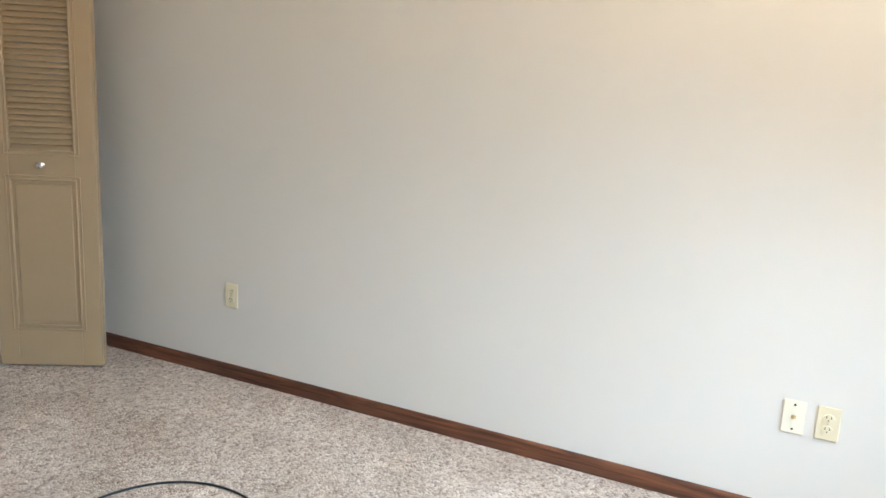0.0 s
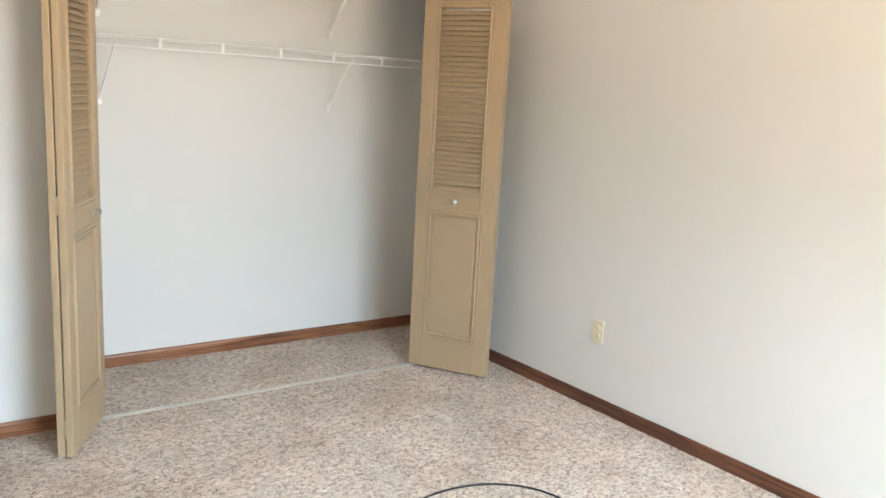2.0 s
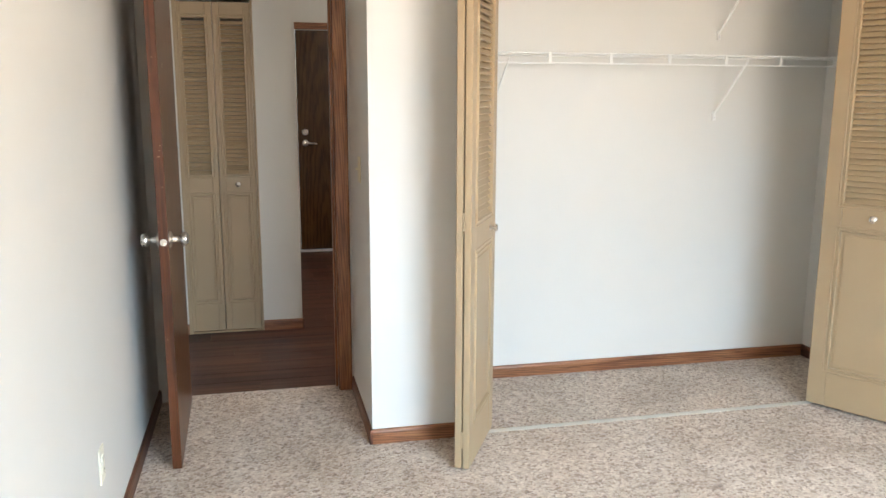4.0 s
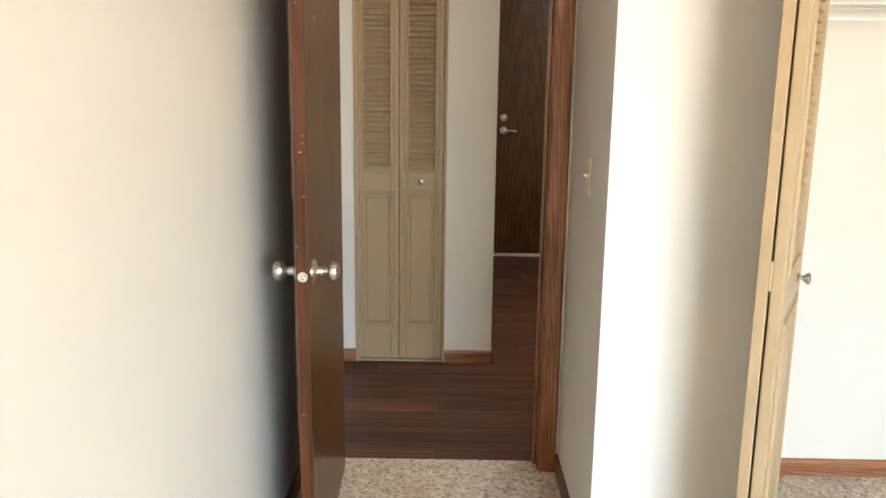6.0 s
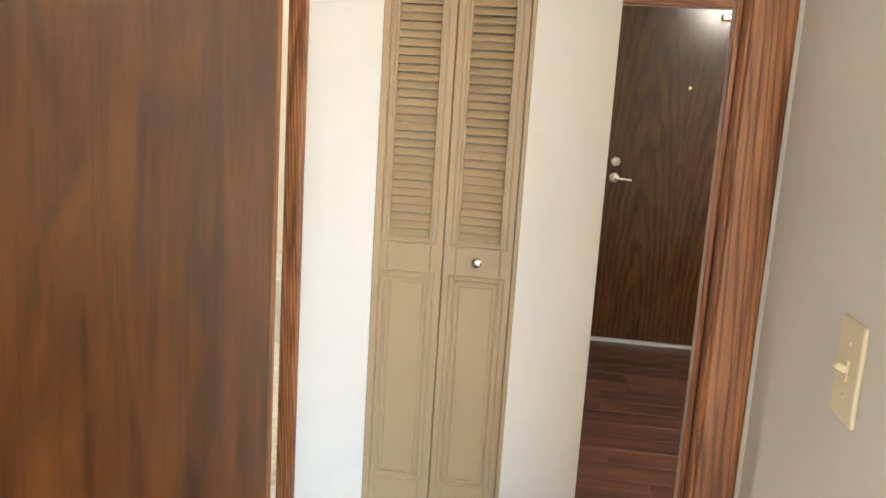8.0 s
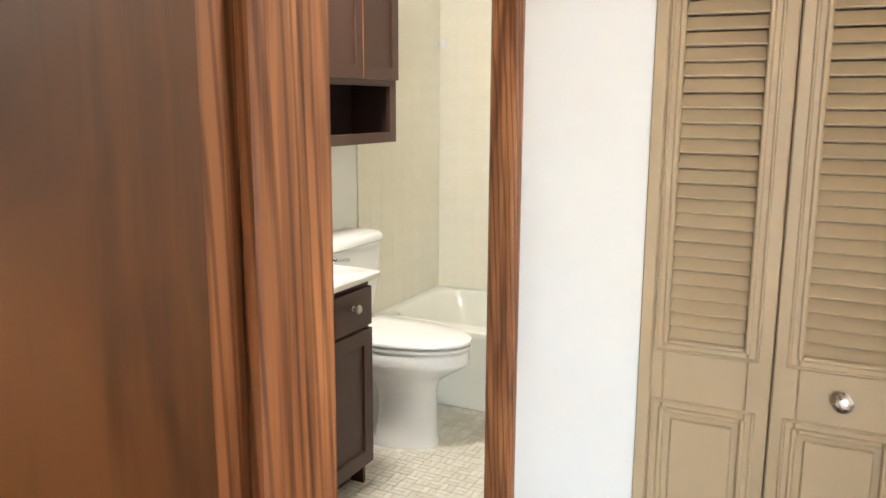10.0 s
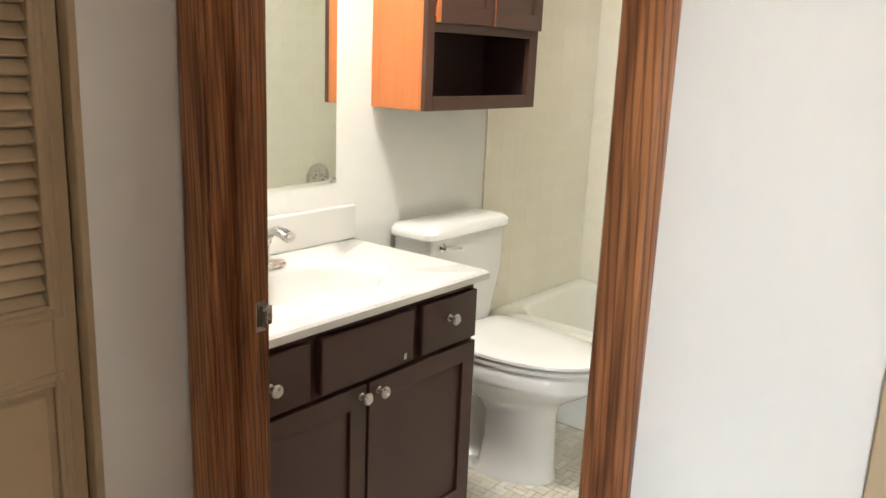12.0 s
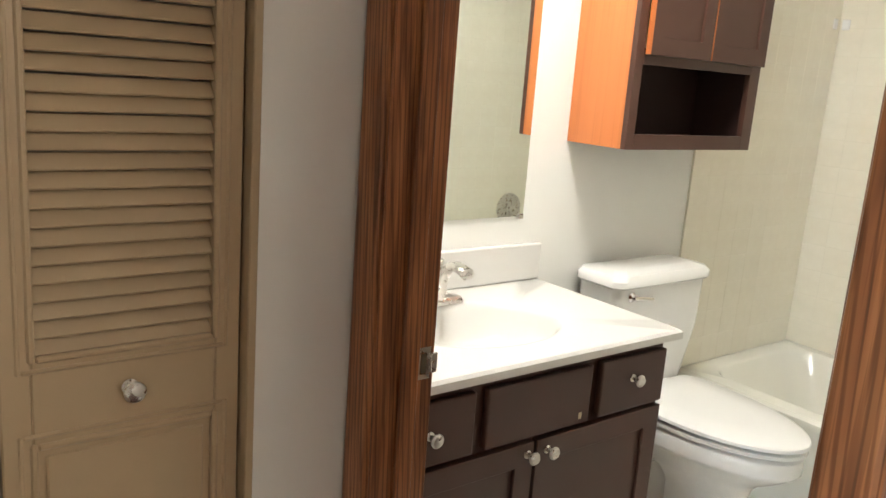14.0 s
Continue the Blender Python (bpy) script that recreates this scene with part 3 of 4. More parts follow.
# bathroom door, open into the bathroom
bath_door = structure("door_2", box(B(), -1.2415, -1.2065, 1.232, 1.930, 0.032, 2.032, 0.0015), LEAFDOOR, "dark stained wooden bathroom door standing open")
for z in (0.22, 1.03, 1.82):
    part("hinge", box(B(), -1.2405, -1.2075, 1.2295, 1.2318, z, z + 0.09, 0.0005), BRASS, bath_door, "aged brass hinge leaf")
    part("hinge_barrel", cyl(B(), (-1.2105, 1.2255, z), (-1.2105, 1.2255, z + 0.09), 0.005, n=10), BRASS, bath_door, "aged brass hinge barrel")
strike = thing("strike_plate", (BX0, 1.20, 0.93), "worn nickel strike plate on the bathroom door jamb", "strike plate")
bm = B()
ring_bars(bm, 0, 0.030, 0, 0.058, 0.009, 0, 0.0015)
bmesh.ops.transform(bm, matrix=pose(BX0 + 0.0005, 1.184, 0.905, 0, 0, 90), verts=bm.verts)
box(bm, BX0, BX0 + 0.006, 1.2135, 1.2255, 0.916, 0.952, 0.001)
part("plate", bm, NICKEL, strike)
part("bolt_hole", box(B(), BX0 + 0.0002, BX0 + 0.001, 1.194, 1.206, 0.916, 0.952), IVORY_DARK, strike, "dark bolt hole")

# entry door
entry = structure("door_3", box(B(), -0.068, 0.848, ENTRY - 0.012, ENTRY + 0.03, 0.022, 2.078, 0.0015), DARKDOOR, "dark brown flush wooden entry door, closed")
bm = lathe(B(), [(0.030, 0), (0.030, 0.006), (0.024, 0.012), (0.022, 0.018), (0.004, 0.019)], (0.0, ENTRY - 0.012, 1.147), (0, -1, 0), 24)
box(bm, -0.004, 0.004, ENTRY - 0.044, ENTRY - 0.030, 1.133, 1.161, 0.001)
part("deadbolt", bm, NICKEL, entry, "satin nickel deadbolt", True)
bm = lathe(B(), [(0.030, 0), (0.030, 0.006), (0.022, 0.012), (0.010, 0.016), (0.010, 0.045)], (0.0, ENTRY - 0.012, 1.045), (0, -1, 0), 24)
cyl(bm, (-0.004, ENTRY - 0.053, 1.045), (0.105, ENTRY - 0.050, 1.041), 0.009, 0.006, 14)
part("lever_handle", bm, NICKEL, entry, "satin nickel lever", True)
part("door_viewer", lathe(B(), [(0.010, 0), (0.010, 0.003), (0.006, 0.004)], (0.395, ENTRY - 0.012, 1.615), (0, -1, 0), 16), BRASS, entry, "small brass door viewer", True)
closer = part("door_closer", box(B(), 0.53, 0.745, ENTRY - 0.055, ENTRY - 0.012, 2.015, 2.048, 0.006, 2), BRASS, entry, "dull metal door closer")
bm = box(B(), 0.62, 0.655, ENTRY - 0.055, ENTRY - 0.02, 2.055, 2.068)
cyl(bm, (0.64, ENTRY - 0.045, 2.072), (0.78, ENTRY - 0.17, 2.085), 0.008, n=10)
cyl(bm, (0.78, ENTRY - 0.17, 2.085), (0.66, ENTRY - 0.005, 2.105), 0.008, n=10)
part("closer_arm", bm, ALU, entry, "aluminium closer arm")
structure("trim_threshold", box(B(), -0.075, 0.855, ENTRY - 0.045, ENTRY + 0.06, 0.0, 0.018, 0.004), ALU, "bright aluminium door threshold")
casing("trim_casing", 0.852, 0.915, ENTRY, -1, 2.09, "dark stained casing of the entry door")
casing("trim_casing", -0.072, -0.135, ENTRY, -1, 2.09, "dark stained casing of the entry door")
head_casing(-0.135, 0.915, ENTRY, -1, 2.085)

# ---------------------------------------------------------------- bedroom things
window = structure("window_1", box(B(), WX0 - 0.05, WX1 + 0.05, BACK, BACK + 0.02, WZ0 - 0.06, WZ0 - 0.01, 0.004), VINYLFRAME, "white double-sash bedroom window")
bm = B()
for x in (WX0, WX0 + 0.40, WX0 + 1.20, WX1 - 0.05):
    box(bm, x, x + 0.05, BACK - 0.12, BACK - 0.07, WZ0, WZ1)
for z in (WZ0, WZ1 - 0.05):
    box(bm, WX0, WX1, BACK - 0.118, BACK - 0.072, z, z + 0.05)
part("window_frame", bm, VINYLFRAME, window)
pane = part("pane", box(B(), WX0 + 0.02, WX1 - 0.02, BACK - 0.098, BACK - 0.094, WZ0 + 0.02, WZ1 - 0.02), GLASS, window, "clear glass")
pane.visible_shadow = False

track = thing("floor_track", (1.35, -0.752, 0), "thin beige metal bifold track on the carpet", "door track")
bm = box(B(), 0.46, 2.24, -0.761, -0.757, 0, 0.010, 0.001)
box(bm, 0.46, 2.24, -0.747, -0.743, 0, 0.010, 0.001)
box(bm, 0.46, 2.24, -0.757, -0.747, 0, 0.003)
part("rail", bm, TRACKPAINT, track)


def wire_shelf(z):
    """White vinyl-coated wire shelf: rods, closely set cross wires, upright clips, two struts."""
    x0, x1, yb, yf = 0.118, RIGHT - 0.003, DY0 - 0.006, -0.335
    t = thing("wire_shelf", (1.37, DY0, z), "white vinyl-coated wire shelf across the closet", "closet shelf", "closet shelves")
    for name, y, zz, r in (("front_rod", yf, z, 0.0042), ("lower_rod", yf - 0.004, z - 0.046, 0.0042), ("back_rod", yb, z, 0.0038), ("middle_rod", -0.21, z - 0.004, 0.0035)):
        part(name, cyl(B(), (x0, y, zz), (x1, y, zz), r, n=8), WHITEWIRE, t, smooth=True)
    bm, x = B(), x0 + 0.02
    while x < x1:
        cyl(bm, (x, yb, z + 0.004), (x, yf, z + 0.004), 0.0016, n=5, caps=False)
        x += 0.0254
    tagged(part("cross_wires", bm, WHITEWIRE, t), kind="stuff")
    for k in range(8):
        x = 0.305 + 0.3085 * k
        part("clip", box(B(), x - 0.008, x + 0.008, yf - 0.006, yf + 0.002, z - 0.050, z + 0.004, 0.002), WHITEWIRE, t)
    for x in (0.703, 1.955):
        bm = cyl(B(), (x + 0.02, yf + 0.004, z - 0.022), (x, DY0 - 0.010, z - 0.290), 0.0055, n=8)
        box(bm, x - 0.010, x + 0.010, DY0 - 0.012, DY0 - 0.0005, z - 0.325, z - 0.275, 0.002)
        part("strut", bm, WHITEWIRE, t)
        part("screw", lathe(B(), [(0.005, 0), (0.004, 0.002)], (x, DY0 - 0.012, z - 0.31), (0, -1, 0), 10), ALU, t, "screw head")
    return t


lower = wire_shelf(1.686)
copy_thing(lower, Matrix.Translation((1.37, DY0, 2.105)))


def wall_plate(name, m, kind, material, label, category):
    """A switch or socket plate on a wall; its face looks along local -y."""
    t = thing(name, m.translation, label, category)

    def add(pname, bm, mat, text="", smooth=False):
        bmesh.ops.transform(bm, matrix=m, verts=bm.verts)
        return part(pname, bm, mat, t, text, smooth)
    add("plate", box(B(), -0.035, 0.035, -0.006, 0, -0.057, 0.057, 0.003, 2), material)
    if kind == "outlet":
        for z in (-0.0195, 0.0195):
            bm = B()
            bmesh.ops.create_cone(bm, cap_ends=True, segments=24, radius1=0.0170, radius2=0.0165, depth=0.004, matrix=Matrix.Translation((0, -0.0075, z)) @ Matrix.Rotation(radians(90), 4, "X") @ Matrix.Diagonal((1, 0.82, 1, 1)))
            add("socket", bm, material, "ivory socket face")
            bm = B()
            for x in (-0.0065, 0.0065):
                box(bm, x - 0.0012, x + 0.0012, -0.0101, -0.0094, z, z + 0.008)
            box(bm, -0.002, 0.002, -0.0101, -0.0094, z - 0.009, z - 0.005)
            add("slots", bm, IVORY_DARK, "dark socket slots")
        add("screw", lathe(B(), [(0.0032, 0), (0.0026, 0.0015)], (0, -0.006, 0), (0, -1, 0), 10), NICKEL)
    elif kind == "jack":
        add("jack", lathe(B(), [(0.008, 0), (0.007, 0.002), (0.0045, 0.003), (0.0045, 0.010), (0.002, 0.0105)], (0, -0.006, 0), (0, -1, 0), 14), BRASS, "small threaded jack", True)
        for z in (-0.042, 0.042):
            add("screw", lathe(B(), [(0.0042, 0), (0.0034, 0.0015)], (0, -0.006, z), (0, -1, 0), 10), IVORY_DARK, "dark screw head")
    else:
        add("toggle_frame", box(B(), -0.006, 0.006, -0.0075, -0.005, -0.012, 0.012, 0.001), material)
        bm = box(B(), -0.0045, 0.0045, -0.020, -0.006, -0.004, 0.004, 0.0015)
        bmesh.ops.rotate(bm, verts=bm.verts, cent=(0, -0.006, 0), matrix=Matrix.Rotation(radians(-25), 3, "X"))
        add("toggle", bm, material)
        for z in (-0.030, 0.030):
            add("screw", lathe(B(), [(0.003, 0), (0.0024, 0.0012)], (0, -0.006, z), (0, -1, 0), 10), NICKEL)
    return t


wall_plate("outlet", pose(RIGHT, -1.703, 0.395, 0, 0, -90), "outlet", IVORY, "ivory duplex outlet low on the bedroom wall", "outlet")
wall_plate("jack_plate", pose(RIGHT, -4.063, 0.386, 0, 0, -90), "jack", WHITEPLATE, "cream cable jack plate beside an outlet", "wall plate")
wall_plate("outlet", pose(RIGHT, -4.166, 0.386, 0, 0, -90), "outlet", IVORY, "ivory duplex outlet beside a cable jack plate", "outlet")
wall_plate("outlet", pose(LEFT, -1.495, 0.347, 0, 0, 90), "outlet", WHITEPLATE, "cream duplex outlet low beside the bedroom door", "outlet")
wall_plate("light_switch", pose(0.0, -0.458, 1.163, 0, 0, -90), "switch", IVORY, "ivory toggle light switch beside the bedroom door", "light switch")

cv = bpy.data.curves.new("cable", "CURVE")
cv.dimensions, cv.bevel_depth, cv.bevel_resolution, cv.resolution_u = "3D", 0.0042, 3, 8
sp = cv.splines.new("NURBS")
turns = [200 - 10 * k for k in range(30)]
sp.points.add(len(turns) - 1)
for p, a in zip(sp.points, turns):
    r = 0.366 + 0.012 * math.sin(radians(3 * a)) + (0.0012 * max(0, -a - 20))
    p.co = (1.462 + r * math.cos(radians(a)), -2.408 + r * math.sin(radians(a)), 0.0065, 1)
sp.order_u, sp.use_endpoint_u = 4, True
cv.materials.append(RUBBER)
tagged(new("cable", cv), "thin black cable lying in a loop on the carpet", "cable")

# ---------------------------------------------------------------- hall light
dome = thing("ceiling_light", (0.95, 1.32, CEILING), "round frosted flush ceiling light, switched on", "ceiling light")
part("base", lathe(B(), [(0.16, 0), (0.16, 0.018), (0.15, 0.022)], (0.95, 1.32, CEILING - 0.002), (0, 0, -1), 32), NICKEL, dome, "nickel rim", True)
part("shade", lathe(B(), [(0.145, 0.022), (0.143, 0.045), (0.125, 0.07), (0.085, 0.09), (0.03, 0.1)], (0.95, 1.32, CEILING - 0.002), (0, 0, -1), 32), DOME, dome, "lit frosted glass shade", True)

# ---------------------------------------------------------------- bathroom things


def shaker(name, parent, y0, y1, z0, z1, xf, rail=0.055, knob=None, label=""):
    """A shaker door or slab drawer front whose face looks along +x."""
    bm = B()
    if rail:
        q = 0.0015
        rect = [[(x, a, c) for a, c in ((y0 + d, z0 + d), (y1 - d, z0 + d), (y1 - d, z1 - d), (y0 + d, z1 - d))] for x, d in ((xf - 0.019, 0), (xf - q, 0), (xf, q), (xf, rail - q), (xf - q, rail), (xf - 0.019, rail), (xf - 0.019, 0))]
        loft(bm, rect, False)
        bmesh.ops.remove_doubles(bm, verts=bm.verts, dist=1e-5)
        bmesh.ops.recalc_face_normals(bm, faces=bm.faces)
    else:
        box(bm, xf - 0.019, xf, y0, y1, z0, z1, 0.004, 2)
    d = part(name, bm, ESPRESSO, parent, label)
    if rail:
        part("panel", box(B(), xf - 0.015, xf - 0.009, y0 + rail - 0.004, y1 - rail + 0.004, z0 + rail - 0.004, z1 - rail + 0.004), ESPRESSO, d)
    if knob:
        prof = [(0.010, 0), (0.010, 0.002), (0.006, 0.005), (0.006, 0.014), (0.012, 0.019), (0.0155, 0.023), (0.0155, 0.026), (0.012, 0.030), (0.004, 0.031)]
        part("knob", lathe(B(), prof, (xf, *knob), (1, 0, 0), 18), NICKEL, d, "small round nickel knob", True)
    return d


XF, VY0, VY1 = -2.066, 1.226, 2.088
vanity = thing("vanity_cabinet", (-2.33, 1.65, BF), "dark espresso-stained bathroom vanity cabinet with two doors", "vanity")
bm = box(B(), BATH + 0.001, XF - 0.040, VY1 - 0.016, VY1, BF, 0.807, 0.001)
box(bm, BATH + 0.001, XF - 0.040, VY0, VY0 + 0.016, BF, 0.807, 0.001)
box(bm, BATH + 0.001, XF - 0.040, VY0 + 0.016, VY1 - 0.016, 0.10, 0.116)
box(bm, BATH + 0.001, BATH + 0.007, VY0 + 0.016, VY1 - 0.016, 0.116, 0.807)
part("body", bm, ESPRESSO, vanity)
bm = B()
for a, b, c, d in ((VY0, VY0 + 0.03, 0.10, 0.807), (VY1 - 0.03, VY1, 0.10, 0.807), (VY0 + 0.03, VY1 - 0.03, 0.10, 0.14), (VY0 + 0.03, VY1 - 0.03, 0.762, 0.807), (VY0 + 0.03, VY1 - 0.03, 0.610, 0.650), (1.445, 1.490, 0.650, 0.762), (1.805, 1.850, 0.650, 0.762), (1.622, 1.662, 0.14, 0.61)):
    box(bm, XF - 0.040, XF - 0.020, a, b, c, d)
part("face_frame", bm, ESPRESSO, vanity)
part("toe_kick", box(B(), XF - 0.11, XF - 0.095, VY0 + 0.017, VY1 - 0.017, BF, 0.099), ESPRESSO, vanity)
shaker("door", vanity, VY0 + 0.014, 1.636, 0.118, 0.627, XF, 0.055, (1.616, 0.600))
shaker("door", vanity, 1.645, VY1 - 0.006, 0.118, 0.627, XF, 0.055, (1.678, 0.598))
shaker("drawer_front", vanity, VY0 + 0.014, 1.452, 0.640, 0.780, XF, 0, (1.335, 0.708))
shaker("drawer_front", vanity, 1.486, 1.808, 0.640, 0.780, XF, 0)
shaker("drawer_front", vanity, 1.843, VY1 - 0.006, 0.640, 0.780, XF, 0, (1.957, 0.722))
part("paint_chip", box(B(), XF - 0.001, XF + 0.0006, 1.772, 1.782, 0.652, 0.668), IVORY, vanity, "pale chip in the finish")


def rounded(x0, x1, y0, y1, z, r, n=6):
    out = []
    for px, py, a0 in ((x1 - r, y1 - r, 0), (x0 + r, y1 - r, 90), (x0 + r, y0 + r, 180), (x1 - r, y0 + r, 270)):
        for k in range(n + 1):
            a = radians(a0 + 90 * k / n)
            out.append((px + r * math.cos(a), py + r * math.sin(a), z))
    return out


def vanity_top():
    """Slab with an oval bowl sunk into it."""
    x0, x1, y0, y1, z0, z1 = BATH + 0.001, -2.046, 1.223, 2.110, 0.808, 0.833
    cx, cy, rx, ry = -2.310, 1.660, 0.160, 0.225
    angles = sorted([2 * math.pi * k / 56 for k in range(56)] + [math.atan2(y - cy, x - cx) % (2 * math.pi) for x in (x0, x1) for y in (y0, y1)])

    def edge(a, d):
        c, s = math.cos(a), math.sin(a)
        r = min([(v - cx) / c for v in (x0 + d, x1 - d) if c and (v - cx) / c > 0] + [(v - cy) / s for v in (y0 + d, y1 - d) if s and (v - cy) / s > 0])
        return cx + r * c, cy + r * s
    rings = [[(*edge(a, 0.0), z0) for a in angles], [(*edge(a, 0.0), z1 - 0.007) for a in angles], [(*edge(a, 0.007), z1) for a in angles]]
    for f, z in ((1.10, 0.0), (1.03, -0.001), (0.99, -0.006), (0.95, -0.018), (0.90, -0.040), (0.80, -0.075), (0.62, -0.105), (0.38, -0.120), (0.12, -0.124)):
        rings.append([(cx + rx * f * math.cos(a), cy + ry * f * math.sin(a), z1 + z) for a in angles])
    return loft(B(), rings, False)


top = thing("sink_counter", (-2.33, 1.65, 0.808), "glossy white cultured marble vanity top with oval basin", "counter")
part("slab", vanity_top(), COUNTER, top, "", True)
part("backsplash", box(B(), BATH + 0.001, BATH + 0.022, 1.223, 2.108, 0.8335, 0.947, 0.007, 3), COUNTER, top)
part("drain", lathe(B(), [(0.024, 0), (0.024, 0.003), (0.016, 0.004)], (-2.310, 1.660, 0.709), (0, 0, 1), 20), NICKEL, top, "nickel drain ring", True)

FX, FY, FZ = -2.492, 1.655, 0.833
tap = thing("faucet", (FX, FY, FZ), "brushed nickel single-lever faucet on the vanity top", "faucet")
part("base", loft(B(), [rounded(FX - 0.028 + d, FX + 0.028 - d, FY - 0.078 + d, FY + 0.078 - d, FZ + h, 0.018) for d, h in ((0, 0.0002), (0, 0.008), (0.005, 0.014), (0.012, 0.016))]), NICKEL, tap, "", True)
rows = []
for px, pz, w, h in ((0.0, 0.014, 0.026, 0.026), (0.004, 0.030, 0.022, 0.022), (0.012, 0.060, 0.017, 0.017), (0.024, 0.088, 0.016, 0.015), (0.045, 0.108, 0.016, 0.013), (0.072, 0.116, 0.017, 0.012), (0.098, 0.113, 0.019, 0.012), (0.120, 0.106, 0.021, 0.013)):
    tilt = max(0.0, 1.25 - px * 16)
    d = Vector((math.sin(tilt), 0, -math.cos(tilt)))
    c = Vector((FX + px, FY, FZ + pz))
    rows.append([c + Vector((0, w * math.copysign(abs(math.cos(a)) ** 0.7, math.cos(a)), 0)) - d * h * math.copysign(abs(math.sin(a)) ** 0.7, math.sin(a)) for a in [6.28319 * j / 18 for j in range(18)]])
part("spout", loft(B(), rows), NICKEL, tap, "", True)
bm = cyl(B(), (FX - 0.004, FY, FZ + 0.06), (FX + 0.002, FY, FZ + 0.118), 0.015, 0.012, 16)
cyl(bm, (FX + 0.004, FY, FZ + 0.116), (FX - 0.040, FY, FZ + 0.138), 0.008, 0.006, 12)
part("lever", bm, NICKEL, tap, "", True)

mirror = thing("wall_mirror", (BATH, 1.64, 1.03), "frameless mirror on the wall above the vanity", "mirror")
part("glass", box(B(), BATH + 0.001, BATH + 0.006, 1.245, 2.032, 1.028, 1.96, 0.001), MIRROR, mirror)
for y in (1.35, 2.020):
    part("clip", box(B(), BATH, BATH + 0.011, y - 0.010, y + 0.010, 1.020, 1.036, 0.002), CHROME, mirror, "small chrome mirror clip")

CXF = -2.372
cab = thing("wall_cabinet", (-2.48, 2.49, 1.25), "two-door bathroom wall cabinet, dark front and orange wood side", "cabinet")
part("side", box(B(), BATH + 0.001, CXF - 0.018, 2.187, 2.203, 1.250, 2.03, 0.001), ORANGE, cab, "orange oak side panel")
part("side", box(B(), BATH + 0.001, CXF - 0.018, 2.781, 2.797, 1.250, 2.03, 0.001), ORANGE, cab, "orange oak side panel")
# niche sheets carry the recess's shade in their near-black brown
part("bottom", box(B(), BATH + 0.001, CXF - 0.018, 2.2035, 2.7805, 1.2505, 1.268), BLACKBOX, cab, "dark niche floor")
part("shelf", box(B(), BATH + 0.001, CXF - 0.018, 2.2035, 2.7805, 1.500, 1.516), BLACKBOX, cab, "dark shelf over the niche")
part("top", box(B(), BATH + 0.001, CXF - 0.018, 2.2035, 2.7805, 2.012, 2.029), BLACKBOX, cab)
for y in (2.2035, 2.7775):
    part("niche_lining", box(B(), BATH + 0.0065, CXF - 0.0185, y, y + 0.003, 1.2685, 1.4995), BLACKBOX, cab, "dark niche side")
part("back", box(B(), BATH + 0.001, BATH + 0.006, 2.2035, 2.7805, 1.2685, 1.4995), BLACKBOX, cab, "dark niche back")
bm = B()
for a, b, c, d in ((2.187, 2.222, 1.250, 2.03), (2.745, 2.797, 1.250, 2.03), (2.222, 2.745, 1.250, 1.293), (2.222, 2.745, 1.486, 1.530), (2.222, 2.745, 1.99, 2.03)):
    box(bm, CXF - 0.018, CXF, a, b, c, d, 0.001)
part("face_frame", bm, ESPRESSO, cab)
for y0, y1 in ((2.226, 2.500), (2.506, 2.786)):
    d = shaker("door", cab, y0, y1, 1.513, 2.02, CXF + 0.020, 0.050)
    part("door_edge", box(B(), CXF + 0.001, CXF + 0.0195, y0 - 0.002, y0, 1.514, 2.019), ORANGE, d, "orange oak door edge")


def oval(cx, cy, back, front, half, z, n=40, square=2.6):
    """A ring: rounded square towards the wall (-x), elliptical to the front (+x)."""
    out = []
    for k in range(n):
        a = 2 * math.pi * k / n
        c, s = math.cos(a), math.sin(a)
        if c >= 0:
            out.append((cx + front * c, cy + half * s, z))
        else:
            e = 2 / square
            out.append((cx - back * abs(c) ** e, cy + half * math.copysign(abs(s) ** e, s), z))
    return out


TY = 2.503
toilet = thing("toilet", (-2.25, TY, 0), "white two-piece porcelain toilet with closed lid", "toilet")
cx = -2.218
rows = [oval(cx, TY, b, f, h, z) for b, f, h, z in ((0.10, 0.207, 0.122, 0.0), (0.10, 0.208, 0.123, 0.010), (0.06, 0.201, 0.114, 0.03), (0.035, 0.195, 0.106, 0.14), (0.04, 0.195, 0.107, 0.235), (0.09, 0.205, 0.116, 0.270), (0.19, 0.232, 0.136, 0.298), (0.255, 0.276, 0.160, 0.324), (0.285, 0.312, 0.178, 0.348), (0.295, 0.327, 0.185, 0.360), (0.30, 0.335, 0.190, 0.368), (0.30, 0.336, 0.191, 0.376), (0.30, 0.335, 0.190, 0.416), (0.295, 0.326, 0.182, 0.426), (0.10, 0.10, 0.06, 0.427))]
part("bowl", loft(B(), rows), PORCELAIN, toilet, "", True)
rows = [oval(-2.40, TY, b, f, h, z, 32) for b, f, h, z in ((0.14, 0.16, 0.125, 0.0), (0.14, 0.16, 0.125, 0.035), (0.13, 0.15, 0.085, 0.060), (0.12, 0.15, 0.078, 0.16), (0.14, 0.15, 0.090, 0.27), (0.16, 0.15, 0.150, 0.36), (0.165, 0.15, 0.165, 0.40), (0.16, 0.14, 0.160, 0.424))]
part("rear_body", loft(B(), rows), PORCELAIN, toilet, "", True)
